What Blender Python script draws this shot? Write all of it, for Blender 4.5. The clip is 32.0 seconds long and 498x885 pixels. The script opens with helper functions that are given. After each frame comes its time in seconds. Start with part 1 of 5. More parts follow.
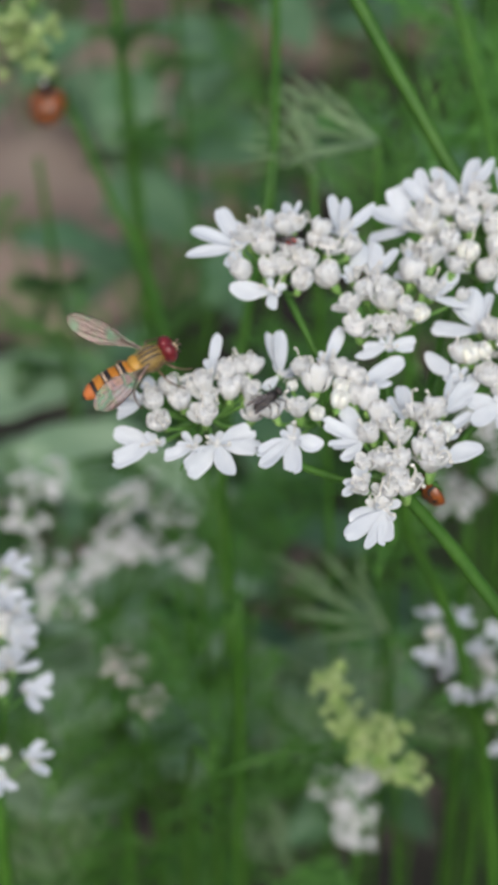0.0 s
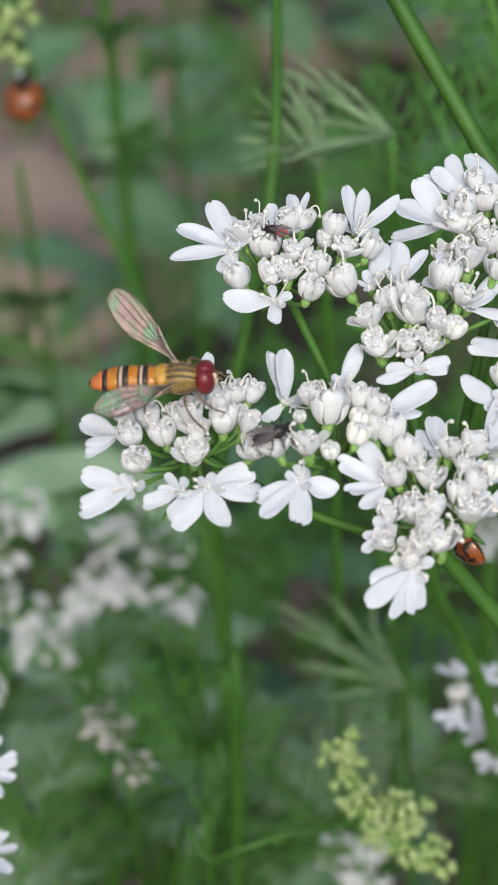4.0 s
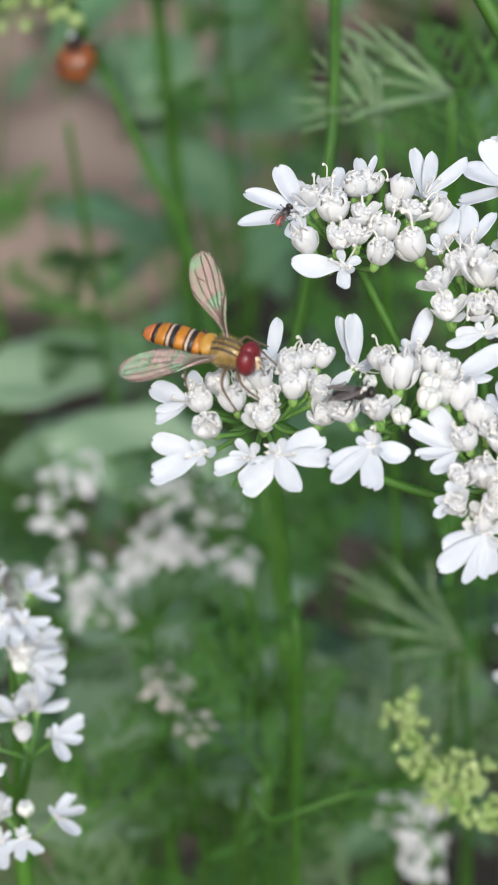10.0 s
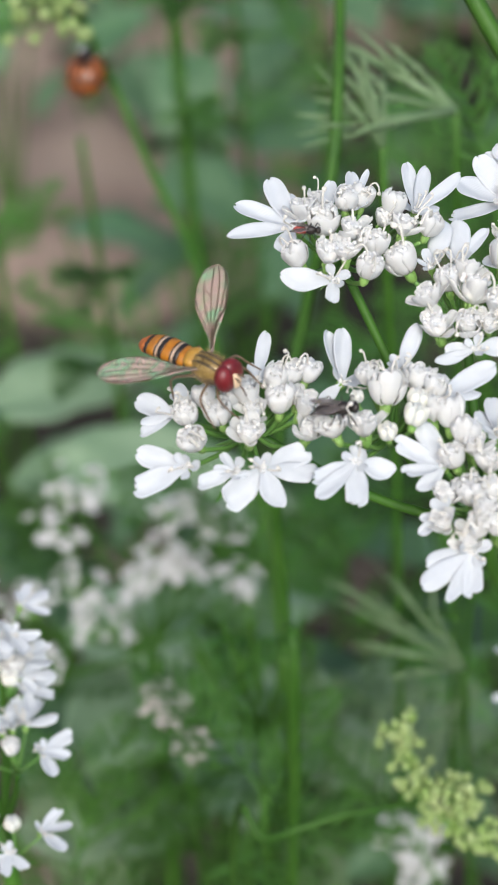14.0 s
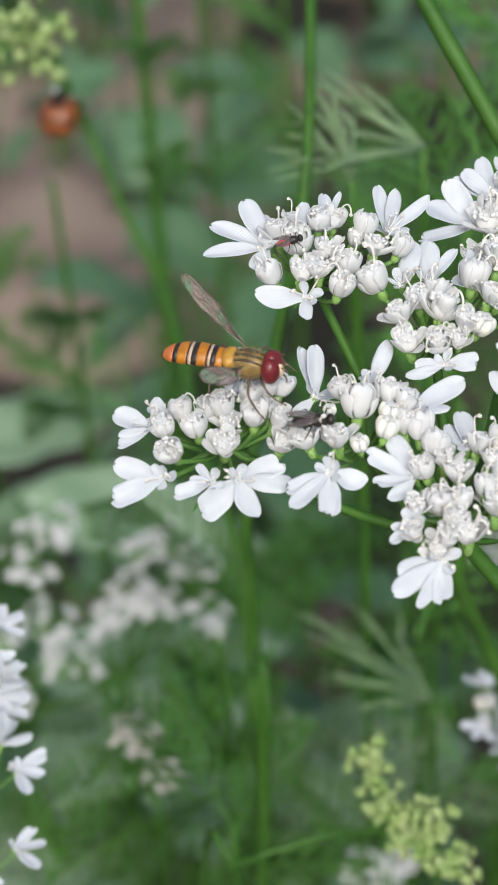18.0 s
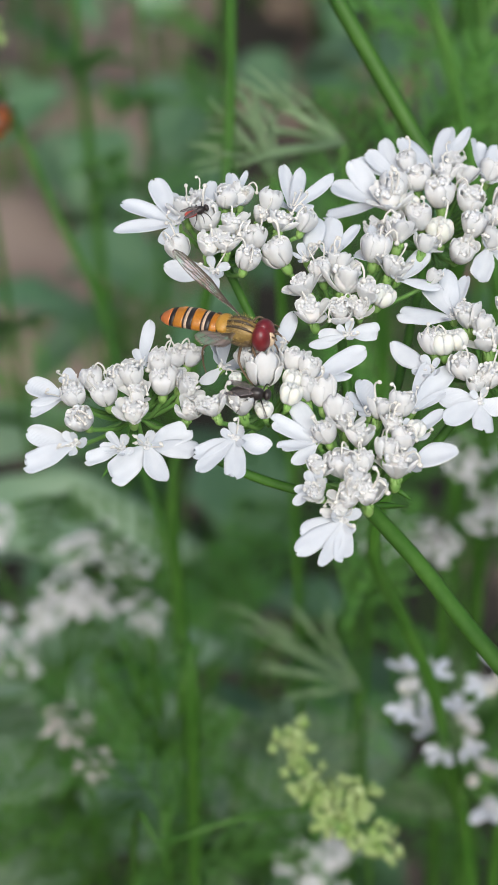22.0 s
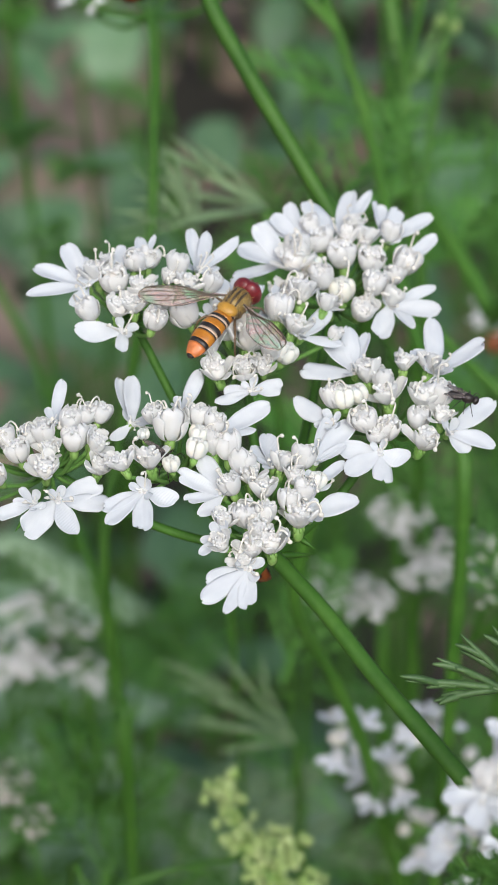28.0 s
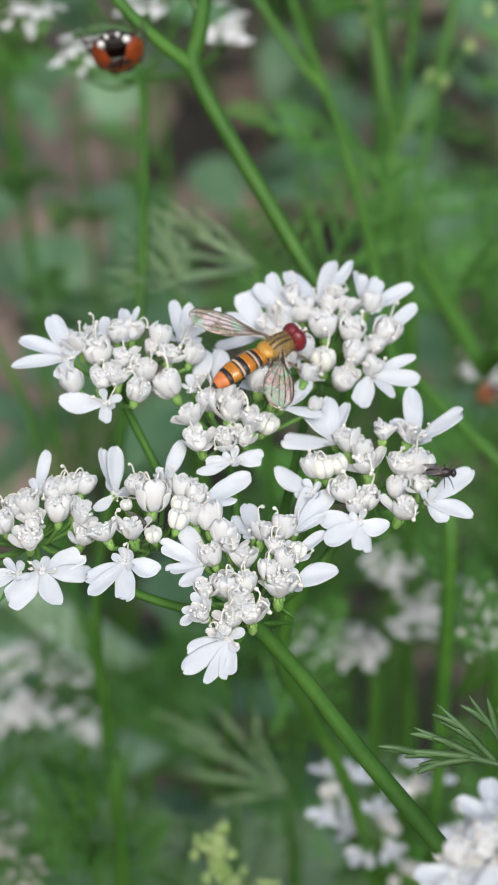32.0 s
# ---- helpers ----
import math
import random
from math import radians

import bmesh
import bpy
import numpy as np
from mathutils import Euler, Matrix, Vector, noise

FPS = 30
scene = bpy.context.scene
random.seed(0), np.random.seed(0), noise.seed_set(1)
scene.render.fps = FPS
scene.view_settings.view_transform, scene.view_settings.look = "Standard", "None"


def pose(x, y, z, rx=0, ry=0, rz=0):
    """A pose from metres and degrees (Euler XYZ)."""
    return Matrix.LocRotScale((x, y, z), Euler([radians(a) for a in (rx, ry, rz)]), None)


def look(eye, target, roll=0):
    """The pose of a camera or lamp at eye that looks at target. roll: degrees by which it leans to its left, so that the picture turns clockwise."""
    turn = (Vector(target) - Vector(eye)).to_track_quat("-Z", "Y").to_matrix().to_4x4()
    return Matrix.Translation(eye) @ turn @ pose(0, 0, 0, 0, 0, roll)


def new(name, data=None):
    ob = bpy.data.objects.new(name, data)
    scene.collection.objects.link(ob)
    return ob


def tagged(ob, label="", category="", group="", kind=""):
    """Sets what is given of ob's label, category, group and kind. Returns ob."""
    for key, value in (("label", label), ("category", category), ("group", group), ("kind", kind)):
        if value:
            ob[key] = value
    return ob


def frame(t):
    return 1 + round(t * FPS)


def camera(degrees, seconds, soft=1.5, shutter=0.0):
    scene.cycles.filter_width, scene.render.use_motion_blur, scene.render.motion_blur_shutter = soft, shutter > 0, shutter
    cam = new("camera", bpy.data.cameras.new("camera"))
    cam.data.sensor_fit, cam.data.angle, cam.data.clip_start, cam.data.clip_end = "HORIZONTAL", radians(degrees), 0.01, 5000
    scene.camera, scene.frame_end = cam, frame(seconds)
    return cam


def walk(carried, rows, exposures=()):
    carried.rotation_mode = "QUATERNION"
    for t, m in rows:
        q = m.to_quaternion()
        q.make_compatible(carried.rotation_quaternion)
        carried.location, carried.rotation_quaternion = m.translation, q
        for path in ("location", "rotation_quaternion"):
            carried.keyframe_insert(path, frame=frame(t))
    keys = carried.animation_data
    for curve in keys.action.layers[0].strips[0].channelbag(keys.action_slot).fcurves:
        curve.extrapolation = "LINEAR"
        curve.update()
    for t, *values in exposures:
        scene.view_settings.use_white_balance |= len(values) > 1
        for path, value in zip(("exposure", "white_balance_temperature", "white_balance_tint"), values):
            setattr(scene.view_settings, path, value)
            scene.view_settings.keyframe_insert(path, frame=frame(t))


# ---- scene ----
cam = camera(15.0, 32.0, soft=1.0)
cam.data.dof.use_dof = True
cam.data.dof.focus_distance = 0.1560
cam.data.dof.aperture_fstop = 57
cam.data.dof.aperture_blades = 0
PATH = [
    (0, (-0.00908, -0.136, 0.62039), (-0.00871, -0.02134, 0.50879), 0.34),
    (0.5, (-0.00907, -0.12671, 0.60966), (-0.0092, -0.0113, 0.49883), 0.27),
    (1, (-0.01063, -0.1124, 0.60111), (-0.01148, 0.00347, 0.49078), 0.03),
    (1.5, (-0.01082, -0.11022, 0.59743), (-0.0125, 0.00595, 0.48742), -0.11),
    (2, (-0.00907, -0.11052, 0.59966), (-0.01071, 0.00611, 0.49015), -0.30),
    (2.5, (-0.00936, -0.11035, 0.59903), (-0.01053, 0.00631, 0.48953), -0.17),
    (3, (-0.01284, -0.10939, 0.60089), (-0.01398, 0.00758, 0.49172), 0.20),
    (3.5, (-0.00874, -0.11054, 0.59942), (-0.00881, 0.00596, 0.48975), 0.22),
    (5.5, (-0.01009, -0.11249, 0.59869), (-0.00915, 0.00155, 0.48646), 0.35),
    (6, (-0.0093, -0.11464, 0.59841), (-0.00833, -0.00079, 0.48599), 0.21),
    (6.5, (-0.01055, -0.11288, 0.5978), (-0.0094, 0.00116, 0.48558), 0.41),
    (7, (-0.00894, -0.11279, 0.59685), (-0.00731, 0.00095, 0.48433), 0.51),
    (7.5, (-0.00972, -0.11281, 0.59703), (-0.00846, 0.00096, 0.48454), 0.34),
    (8, (-0.00937, -0.11411, 0.59694), (-0.00838, -0.00057, 0.4842), 0.22),
    (8.5, (-0.00922, -0.11323, 0.5984), (-0.00948, 0.00037, 0.48573), -0.28),
    (9, (-0.00943, -0.11255, 0.59871), (-0.01063, 0.00085, 0.48585), -0.61),
    (9.5, (-0.01133, -0.11282, 0.59896), (-0.01349, 0.00046, 0.48599), -0.92),
    (10, (-0.01126, -0.11084, 0.59966), (-0.01421, 0.00228, 0.48654), -1.27),
    (10.5, (-0.00919, -0.11168, 0.59946), (-0.01327, 0.00129, 0.48623), -2.04),
    (11, (-0.01201, -0.10917, 0.59973), (-0.01704, 0.00397, 0.48671), -1.87),
    (11.5, (-0.00992, -0.11057, 0.59893), (-0.01458, 0.00241, 0.48573), -1.74),
    (12, (-0.00995, -0.11146, 0.5988), (-0.01466, 0.00188, 0.48596), -1.63),
    (12.5, (-0.00719, -0.11102, 0.59914), (-0.01171, 0.0027, 0.48668), -1.45),
    (13, (-0.00918, -0.1098, 0.59815), (-0.01379, 0.00442, 0.4862), -1.24),
    (13.5, (-0.00867, -0.10992, 0.59836), (-0.01363, 0.00422, 0.48635), -1.29),
    (15.5, (-0.00809, -0.11357, 0.59771), (-0.0125, 0.00118, 0.4863), -0.57),
    (16, (-0.0081, -0.11559, 0.59718), (-0.01238, -0.00078, 0.48583), -0.52),
    (16.5, (-0.0083, -0.11545, 0.59801), (-0.0122, 0.00046, 0.48779), -0.40),
    (17, (-0.0086, -0.1155, 0.59828), (-0.01217, 0.00094, 0.48861), -0.39),
    (17.5, (-0.00951, -0.11559, 0.59872), (-0.01262, 0.00139, 0.4896), -0.40),
    (18, (-0.00904, -0.11521, 0.59807), (-0.01104, 0.00259, 0.48982), 0.02),
    (18.5, (-0.00709, -0.11692, 0.59827), (-0.00855, 0.00086, 0.48998), 0.20),
    (19, (-0.00702, -0.11804, 0.59729), (-0.0075, 0.00024, 0.48953), 0.39),
    (19.5, (-0.00768, -0.11914, 0.59693), (-0.0077, -0.00064, 0.48942), 0.56),
    (20, (-0.00733, -0.1193, 0.59788), (-0.00759, -0.00062, 0.49057), 0.56),
    (20.5, (-0.00624, -0.12088, 0.59779), (-0.00582, -0.00202, 0.49068), 0.67),
    (21, (-0.00693, -0.12108, 0.59696), (-0.00591, -0.0018, 0.49033), 0.80),
    (21.5, (-0.00659, -0.12081, 0.59742), (-0.00554, -0.0013, 0.49104), 0.58),
    (22, (-0.00509, -0.12219, 0.59765), (-0.00341, -0.00266, 0.4913), 0.82),
    (22.5, (-0.00364, -0.1235, 0.59952), (-0.00159, -0.00333, 0.4939), 0.77),
    (23, (-0.00355, -0.12277, 0.60015), (-0.00105, -0.00163, 0.49566), 0.72),
    (23.5, (-0.00214, -0.1229, 0.59971), (0.00074, -0.00139, 0.49565), 0.78),
    (24, (-0.002, -0.12166, 0.59995), (0.00071, 0.00051, 0.49667), 0.70),
    (24.5, (-0.00205, -0.12126, 0.60004), (0.00066, 0.00099, 0.49685), 0.57),
    (25, (-0.00371, -0.12107, 0.59932), (-0.00064, 0.00139, 0.49639), 0.74),
    (25.5, (-0.00123, -0.12305, 0.59939), (0.00237, -0.00049, 0.4966), 0.63),
    (26, (-0.00101, -0.1241, 0.59961), (0.00252, -0.00138, 0.497), 0.62),
    (26.5, (3e-05, -0.12332, 0.60146), (0.00457, -0.0009, 0.49854), 0.86),
    (28.5, (-0.00036, -0.12797, 0.60042), (0.00399, -0.00435, 0.49893), 0.67),
    (29, (-0.00092, -0.1257, 0.60246), (0.00347, -0.00119, 0.50208), 0.58),
    (29.5, (0.00475, -0.1253, 0.60224), (0.01084, 0.00059, 0.50368), 1.18),
    (30, (0.00691, -0.12948, 0.60413), (0.01216, -0.00508, 0.50364), 0.63),
    (30.5, (0.00135, -0.12638, 0.60447), (0.00521, -0.00203, 0.50387), 0.48),
    (31, (0.00409, -0.12766, 0.60421), (0.00789, -0.00375, 0.50306), 0.30),
    (31.5, (0.00476, -0.12914, 0.60521), (0.00782, -0.00525, 0.50401), -0.02),
    (32, (0.00201, -0.12693, 0.60498), (0.0059, -0.00227, 0.50475), 0.41),
]
EXPOSURES = [(0, 0.2), (0.8, 0.38), (3.5, 0.38), (5.5, 0.38), (9, 0.53), (13, 0.52), (16, 0.48), (19, 0.42), (22, 0.38), (26, 0.38), (28.5, 0.43), (30, 0.52), (31, 0.40), (32, 0.42)]
walk(cam, [(t, look(eye, target, roll)) for t, eye, target, roll in PATH], EXPOSURES)

# ---- light: soft daylight under a bright overcast sky ----
world = bpy.data.worlds.new("overcast_sky")
scene.world = world
world.use_nodes = True
sky = world.node_tree.nodes.new("ShaderNodeTexSky")
sky.sky_type = "NISHITA"
sky.sun_disc = False
sky.sun_elevation = radians(48)
sky.sun_rotation = radians(200)
sky.air_density, sky.dust_density, sky.ozone_density = 1.0, 4.0, 1.0
world.node_tree.links.new(sky.outputs[0], world.node_tree.nodes["Background"].inputs[0])
world.node_tree.nodes["Background"].inputs[1].default_value = 0.105
sun = new("sun", bpy.data.lights.new("sun", "SUN"))
sun.data.energy = 1.85
sun.data.angle = radians(25)
sun.data.color = (0.98, 0.97, 0.955)
sun.matrix_world = look((0.45, -1.35, 2.0), (0, 0, 0.4))

MM = 0.001


# ---- materials ----
def material(name, base, second, rough=0.5, scale=300.0, fine=2500.0, bump=0.15, metal=0.0, sheen=0.0, translucent=0.0, coat=0.0, spread=0.12, soften=0.0, gloss=0.5, veins=False, low=0.45, high=0.95):
    """Two-scale colour variation and fine relief; scales are per metre."""
    m = bpy.data.materials.new(name)
    m.use_nodes = True
    nt = m.node_tree
    b = nt.nodes["Principled BSDF"]
    co = nt.nodes.new("ShaderNodeTexCoord")
    geo = nt.nodes.new("ShaderNodeNewGeometry")
    inf = nt.nodes.new("ShaderNodeObjectInfo")
    n1 = nt.nodes.new("ShaderNodeTexNoise")
    n1.inputs["Scale"].default_value, n1.inputs["Detail"].default_value = scale, 4.0
    n2 = nt.nodes.new("ShaderNodeTexNoise")
    n2.inputs["Scale"].default_value, n2.inputs["Detail"].default_value = fine, 3.0
    nt.links.new(geo.outputs["Position"], n1.inputs["Vector"])
    nt.links.new(co.outputs["Object"], n2.inputs["Vector"])
    add = nt.nodes.new("ShaderNodeMath")
    add.operation = "MULTIPLY_ADD"
    nt.links.new(n2.outputs["Fac"], add.inputs[0])
    add.inputs[1].default_value = 0.35
    nt.links.new(n1.outputs["Fac"], add.inputs[2])
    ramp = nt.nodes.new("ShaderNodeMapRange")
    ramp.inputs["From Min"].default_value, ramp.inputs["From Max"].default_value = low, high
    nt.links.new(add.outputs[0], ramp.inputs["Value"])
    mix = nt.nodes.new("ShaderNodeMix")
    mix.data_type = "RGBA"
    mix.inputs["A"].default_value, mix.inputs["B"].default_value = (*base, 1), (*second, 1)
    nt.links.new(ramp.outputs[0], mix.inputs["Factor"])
    hue = nt.nodes.new("ShaderNodeHueSaturation")
    val = nt.nodes.new("ShaderNodeMapRange")
    val.inputs["To Min"].default_value, val.inputs["To Max"].default_value = 1 - spread, 1 + spread * 0.6
    nt.links.new(inf.outputs["Random"], val.inputs["Value"])
    nt.links.new(val.outputs[0], hue.inputs["Value"])
    nt.links.new(mix.outputs["Result"], hue.inputs["Color"])
    nt.links.new(hue.outputs[0], b.inputs["Base Color"])
    b.inputs["Roughness"].default_value, b.inputs["Metallic"].default_value = rough, metal
    b.inputs["Sheen Weight"].default_value, b.inputs["Coat Weight"].default_value = sheen, coat
    b.inputs["Specular IOR Level"].default_value = gloss
    if soften:
        b.inputs["Subsurface Weight"].default_value = soften
        b.inputs["Subsurface Radius"].default_value = (1.0, 0.9, 0.8)
        b.inputs["Subsurface Scale"].default_value = 0.0004
    bp = nt.nodes.new("ShaderNodeBump")
    bp.inputs["Strength"].default_value, bp.inputs["Distance"].default_value = bump, 0.00005
    nt.links.new(n2.outputs["Fac"], bp.inputs["Height"])
    if veins:
        wave = nt.nodes.new("ShaderNodeTexWave")
        wave.bands_direction = "Y"
        wave.inputs["Scale"].default_value, wave.inputs["Distortion"].default_value = 5200, 2.0
        nt.links.new(co.outputs["Object"], wave.inputs["Vector"])
        b2 = nt.nodes.new("ShaderNodeBump")
        b2.inputs["Strength"].default_value, b2.inputs["Distance"].default_value = 0.3, 0.00004
        nt.links.new(wave.outputs["Fac"], b2.inputs["Height"])
        nt.links.new(b2.outputs[0], bp.inputs["Normal"])
    nt.links.new(bp.outputs[0], b.inputs["Normal"])
    if translucent:
        tr = nt.nodes.new("ShaderNodeBsdfTranslucent")
        nt.links.new(hue.outputs[0], tr.inputs["Color"])
        ms = nt.nodes.new("ShaderNodeMixShader")
        ms.inputs[0].default_value = translucent
        nt.links.new(b.outputs[0], ms.inputs[1])
        nt.links.new(tr.outputs[0], ms.inputs[2])
        nt.links.new(ms.outputs[0], nt.nodes["Material Output"].inputs["Surface"])
    return m


PETAL = material("white_petal", (0.625, 0.668, 0.71), (0.73, 0.768, 0.80), 0.6, 500, 2600, 0.5, translucent=0.22, spread=0.05, gloss=0.3, veins=True)
INNER = material("cream_petal", (0.84, 0.84, 0.81), (0.91, 0.91, 0.89), 0.65, 900, 4000, 0.3, translucent=0.25, soften=0.5, spread=0.05, gloss=0.15)
BUDCREAM = material("cream_bud", (0.76, 0.77, 0.68), (0.84, 0.84, 0.77), 0.6, 900, 4000, 0.4, translucent=0.1, spread=0.06, soften=0.8, gloss=0.3)
ANTHER = material("anther", (0.64, 0.62, 0.56), (0.74, 0.73, 0.68), 0.6, 2000, 8000, 0.3)
STEM = material("green_stem", (0.034, 0.118, 0.012), (0.070, 0.185, 0.024), 0.5, 160, 1500, 0.3, spread=0.2, gloss=0.3)
PEDICEL = material("pale_green_pedicel", (0.10, 0.26, 0.05), (0.18, 0.36, 0.09), 0.45, 400, 3000, 0.2)
OVARY = material("green_ovary", (0.16, 0.34, 0.07), (0.30, 0.46, 0.14), 0.5, 900, 4000, 0.3)
FEATHER = material("feathery_leaf", (0.055, 0.20, 0.026), (0.13, 0.335, 0.06), 0.55, 120, 1800, 0.3, translucent=0.15, spread=0.5)
FEATHERNEAR = material("grey_green_leaflet", (0.05, 0.125, 0.034), (0.12, 0.22, 0.08), 0.45, 300, 2600, 0.35, translucent=0.15)
FEATHERPALE = material("pale_thread_leaflet", (0.16, 0.27, 0.12), (0.26, 0.38, 0.20), 0.5, 300, 2600, 0.3, translucent=0.15)
BROAD = material("broad_leaf", (0.052, 0.135, 0.055), (0.14, 0.255, 0.13), 0.5, 40, 500, 0.5, translucent=0.1, spread=0.3)
# paler copy of the broad leaf colour, for the leaves under the flower clusters
BROADPALE = material("pale_broad_leaf", (0.15, 0.27, 0.15), (0.275, 0.405, 0.26), 0.55, 40, 500, 0.5, translucent=0.1, spread=0.25)
WHITEBEHIND = material("white_flower", (0.70, 0.715, 0.70), (0.80, 0.82, 0.805), 0.65, 500, 2600, 0.3, translucent=0.15, spread=0.06, gloss=0.2)
BUDGREEN = material("young_green_bud", (0.22, 0.37, 0.08), (0.50, 0.60, 0.29), 0.5, 500, 2500, 0.3, translucent=0.1)
DRYSOIL = material("dry_soil", (0.15, 0.113, 0.09), (0.35, 0.275, 0.225), 0.95, 14, 220, 1.0, spread=0.0)
# near-black base: shade of the gaps under the leaves is put into the soil colour
SHADEDSOIL = material("soil", (0.024, 0.022, 0.015), (0.40, 0.305, 0.235), 0.95, 9, 220, 1.0, spread=0.0, low=0.67, high=0.95)
LITTER = material("dry_leaf", (0.17, 0.125, 0.085), (0.33, 0.25, 0.18), 0.7, 60, 600, 0.5, spread=0.35)
FADED = material("faded_petal", (0.60, 0.56, 0.515), (0.74, 0.71, 0.675), 0.6, 500, 2600, 0.2, translucent=0.2)


# ---- building helpers (all lengths in millimetres) ----
def mesh_of(name, bm, mat, smooth=True):
    bmesh.ops.recalc_face_normals(bm, faces=bm.faces)
    me = bpy.data.meshes.new(name)
    bm.to_mesh(me)
    bm.free()
    me.transform(Matrix.Diagonal((MM, MM, MM, 1)))
    if smooth:
        me.polygons.foreach_set("use_smooth", [True] * len(me.polygons))
    me.materials.append(mat)
    return me


def thing(name, label, category, base, group="", kind=""):
    ob = new(name)
    ob.empty_display_size = 0.005
    ob.location = Vector(base) * MM
    return tagged(ob, label, category, group, kind)


def metres(m):
    """A pose in millimetres turned into metres."""
    m = m.copy()
    m.translation = m.translation * MM
    return m


def part(name, data, mat, parent, label="", at=None):
    """Links a bmesh or a mesh as one object under a thing or a part; at is its pose in world millimetres less the thing's base."""
    me = data if isinstance(data, bpy.types.Mesh) else mesh_of(name, data, mat)
    ob = new(name, me)
    ob.parent = parent
    if at is not None:
        ob.matrix_basis = metres(at)
    return tagged(ob, label)


def tube(bm, pts, radii, sides=8, ridge=0.0):
    """A round tube with closed ends along a smooth line through pts."""
    pts = [Vector(p) for p in pts]
    n = len(pts)
    rings, side = [], None
    for i, p in enumerate(pts):
        d = (pts[min(i + 1, n - 1)] - pts[max(i - 1, 0)]).normalized()
        if side is None:
            side = d.orthogonal().normalized()
        side = (side - d * side.dot(d)).normalized()
        up = d.cross(side)
        r = radii[i] if isinstance(radii, (list, tuple)) else radii
        ring = []
        for k in range(sides):
            a = 2 * math.pi * k / sides
            q = r * (1 + (ridge if k % 2 else -ridge))
            ring.append(bm.verts.new(p + (side * math.cos(a) + up * math.sin(a)) * q))
        rings.append(ring)
    for a, b in zip(rings, rings[1:]):
        for k in range(sides):
            bm.faces.new((a[k], a[(k + 1) % sides], b[(k + 1) % sides], b[k]))
    bm.faces.new(rings[0][::-1])
    bm.faces.new(rings[-1])


def smooth_line(pts, steps=6):
    """Catmull-Rom points through pts."""
    pts = [Vector(p) for p in pts]
    out = []
    for i in range(len(pts) - 1):
        p0, p1, p2, p3 = pts[max(i - 1, 0)], pts[i], pts[i + 1], pts[min(i + 2, len(pts) - 1)]
        for s in range(steps):
            t = s / steps
            out.append(0.5 * (2 * p1 + (p2 - p0) * t + (2 * p0 - 5 * p1 + 4 * p2 - p3) * t * t + (3 * p1 - p0 - 3 * p2 + p3) * t ** 3))
    return out + [pts[-1]]


def stem_mesh(pts, r0, r1, sides=10, steps=6, ridge=0.03):
    bm = bmesh.new()
    line = smooth_line(pts, steps)
    tube(bm, line, [r0 + (r1 - r0) * i / (len(line) - 1) for i in range(len(line))], sides, ridge)
    return bm


def ball(bm, centre, size, u=10, v=7, turn=None):
    m = Matrix.Translation(centre) @ (turn or Matrix()) @ Matrix.Diagonal((*size, 1))
    bmesh.ops.create_uvsphere(bm, u_segments=u, v_segments=v, radius=1.0, matrix=m)


def sheet(bm, rows, thick):
    """A closed thin body from a grid of points; thick is its thickness."""
    nr, nc = len(rows), len(rows[0])
    top = [[bm.verts.new(p) for p in row] for row in rows]
    low = []
    for i in range(nr):
        line = []
        for j in range(nc):
            a = Vector(rows[min(i + 1, nr - 1)][j]) - Vector(rows[max(i - 1, 0)][j])
            b = Vector(rows[i][min(j + 1, nc - 1)]) - Vector(rows[i][max(j - 1, 0)])
            n = a.cross(b)
            n = n.normalized() if n.length > 1e-9 else Vector((0, 0, 1))
            line.append(bm.verts.new(Vector(rows[i][j]) - n * thick))
        low.append(line)
    for i in range(nr - 1):
        for j in range(nc - 1):
            bm.faces.new((top[i][j], top[i + 1][j], top[i + 1][j + 1], top[i][j + 1]))
            bm.faces.new((low[i][j], low[i][j + 1], low[i + 1][j + 1], low[i + 1][j]))
    edge = [(i, 0) for i in range(nr)] + [(nr - 1, j) for j in range(1, nc)] + [(i, nc - 1) for i in range(nr - 2, -1, -1)] + [(0, j) for j in range(nc - 2, 0, -1)]
    for (a, b), (c, d) in zip(edge, edge[1:] + edge[:1]):
        bm.faces.new((top[a][b], low[a][b], low[c][d], top[c][d]))


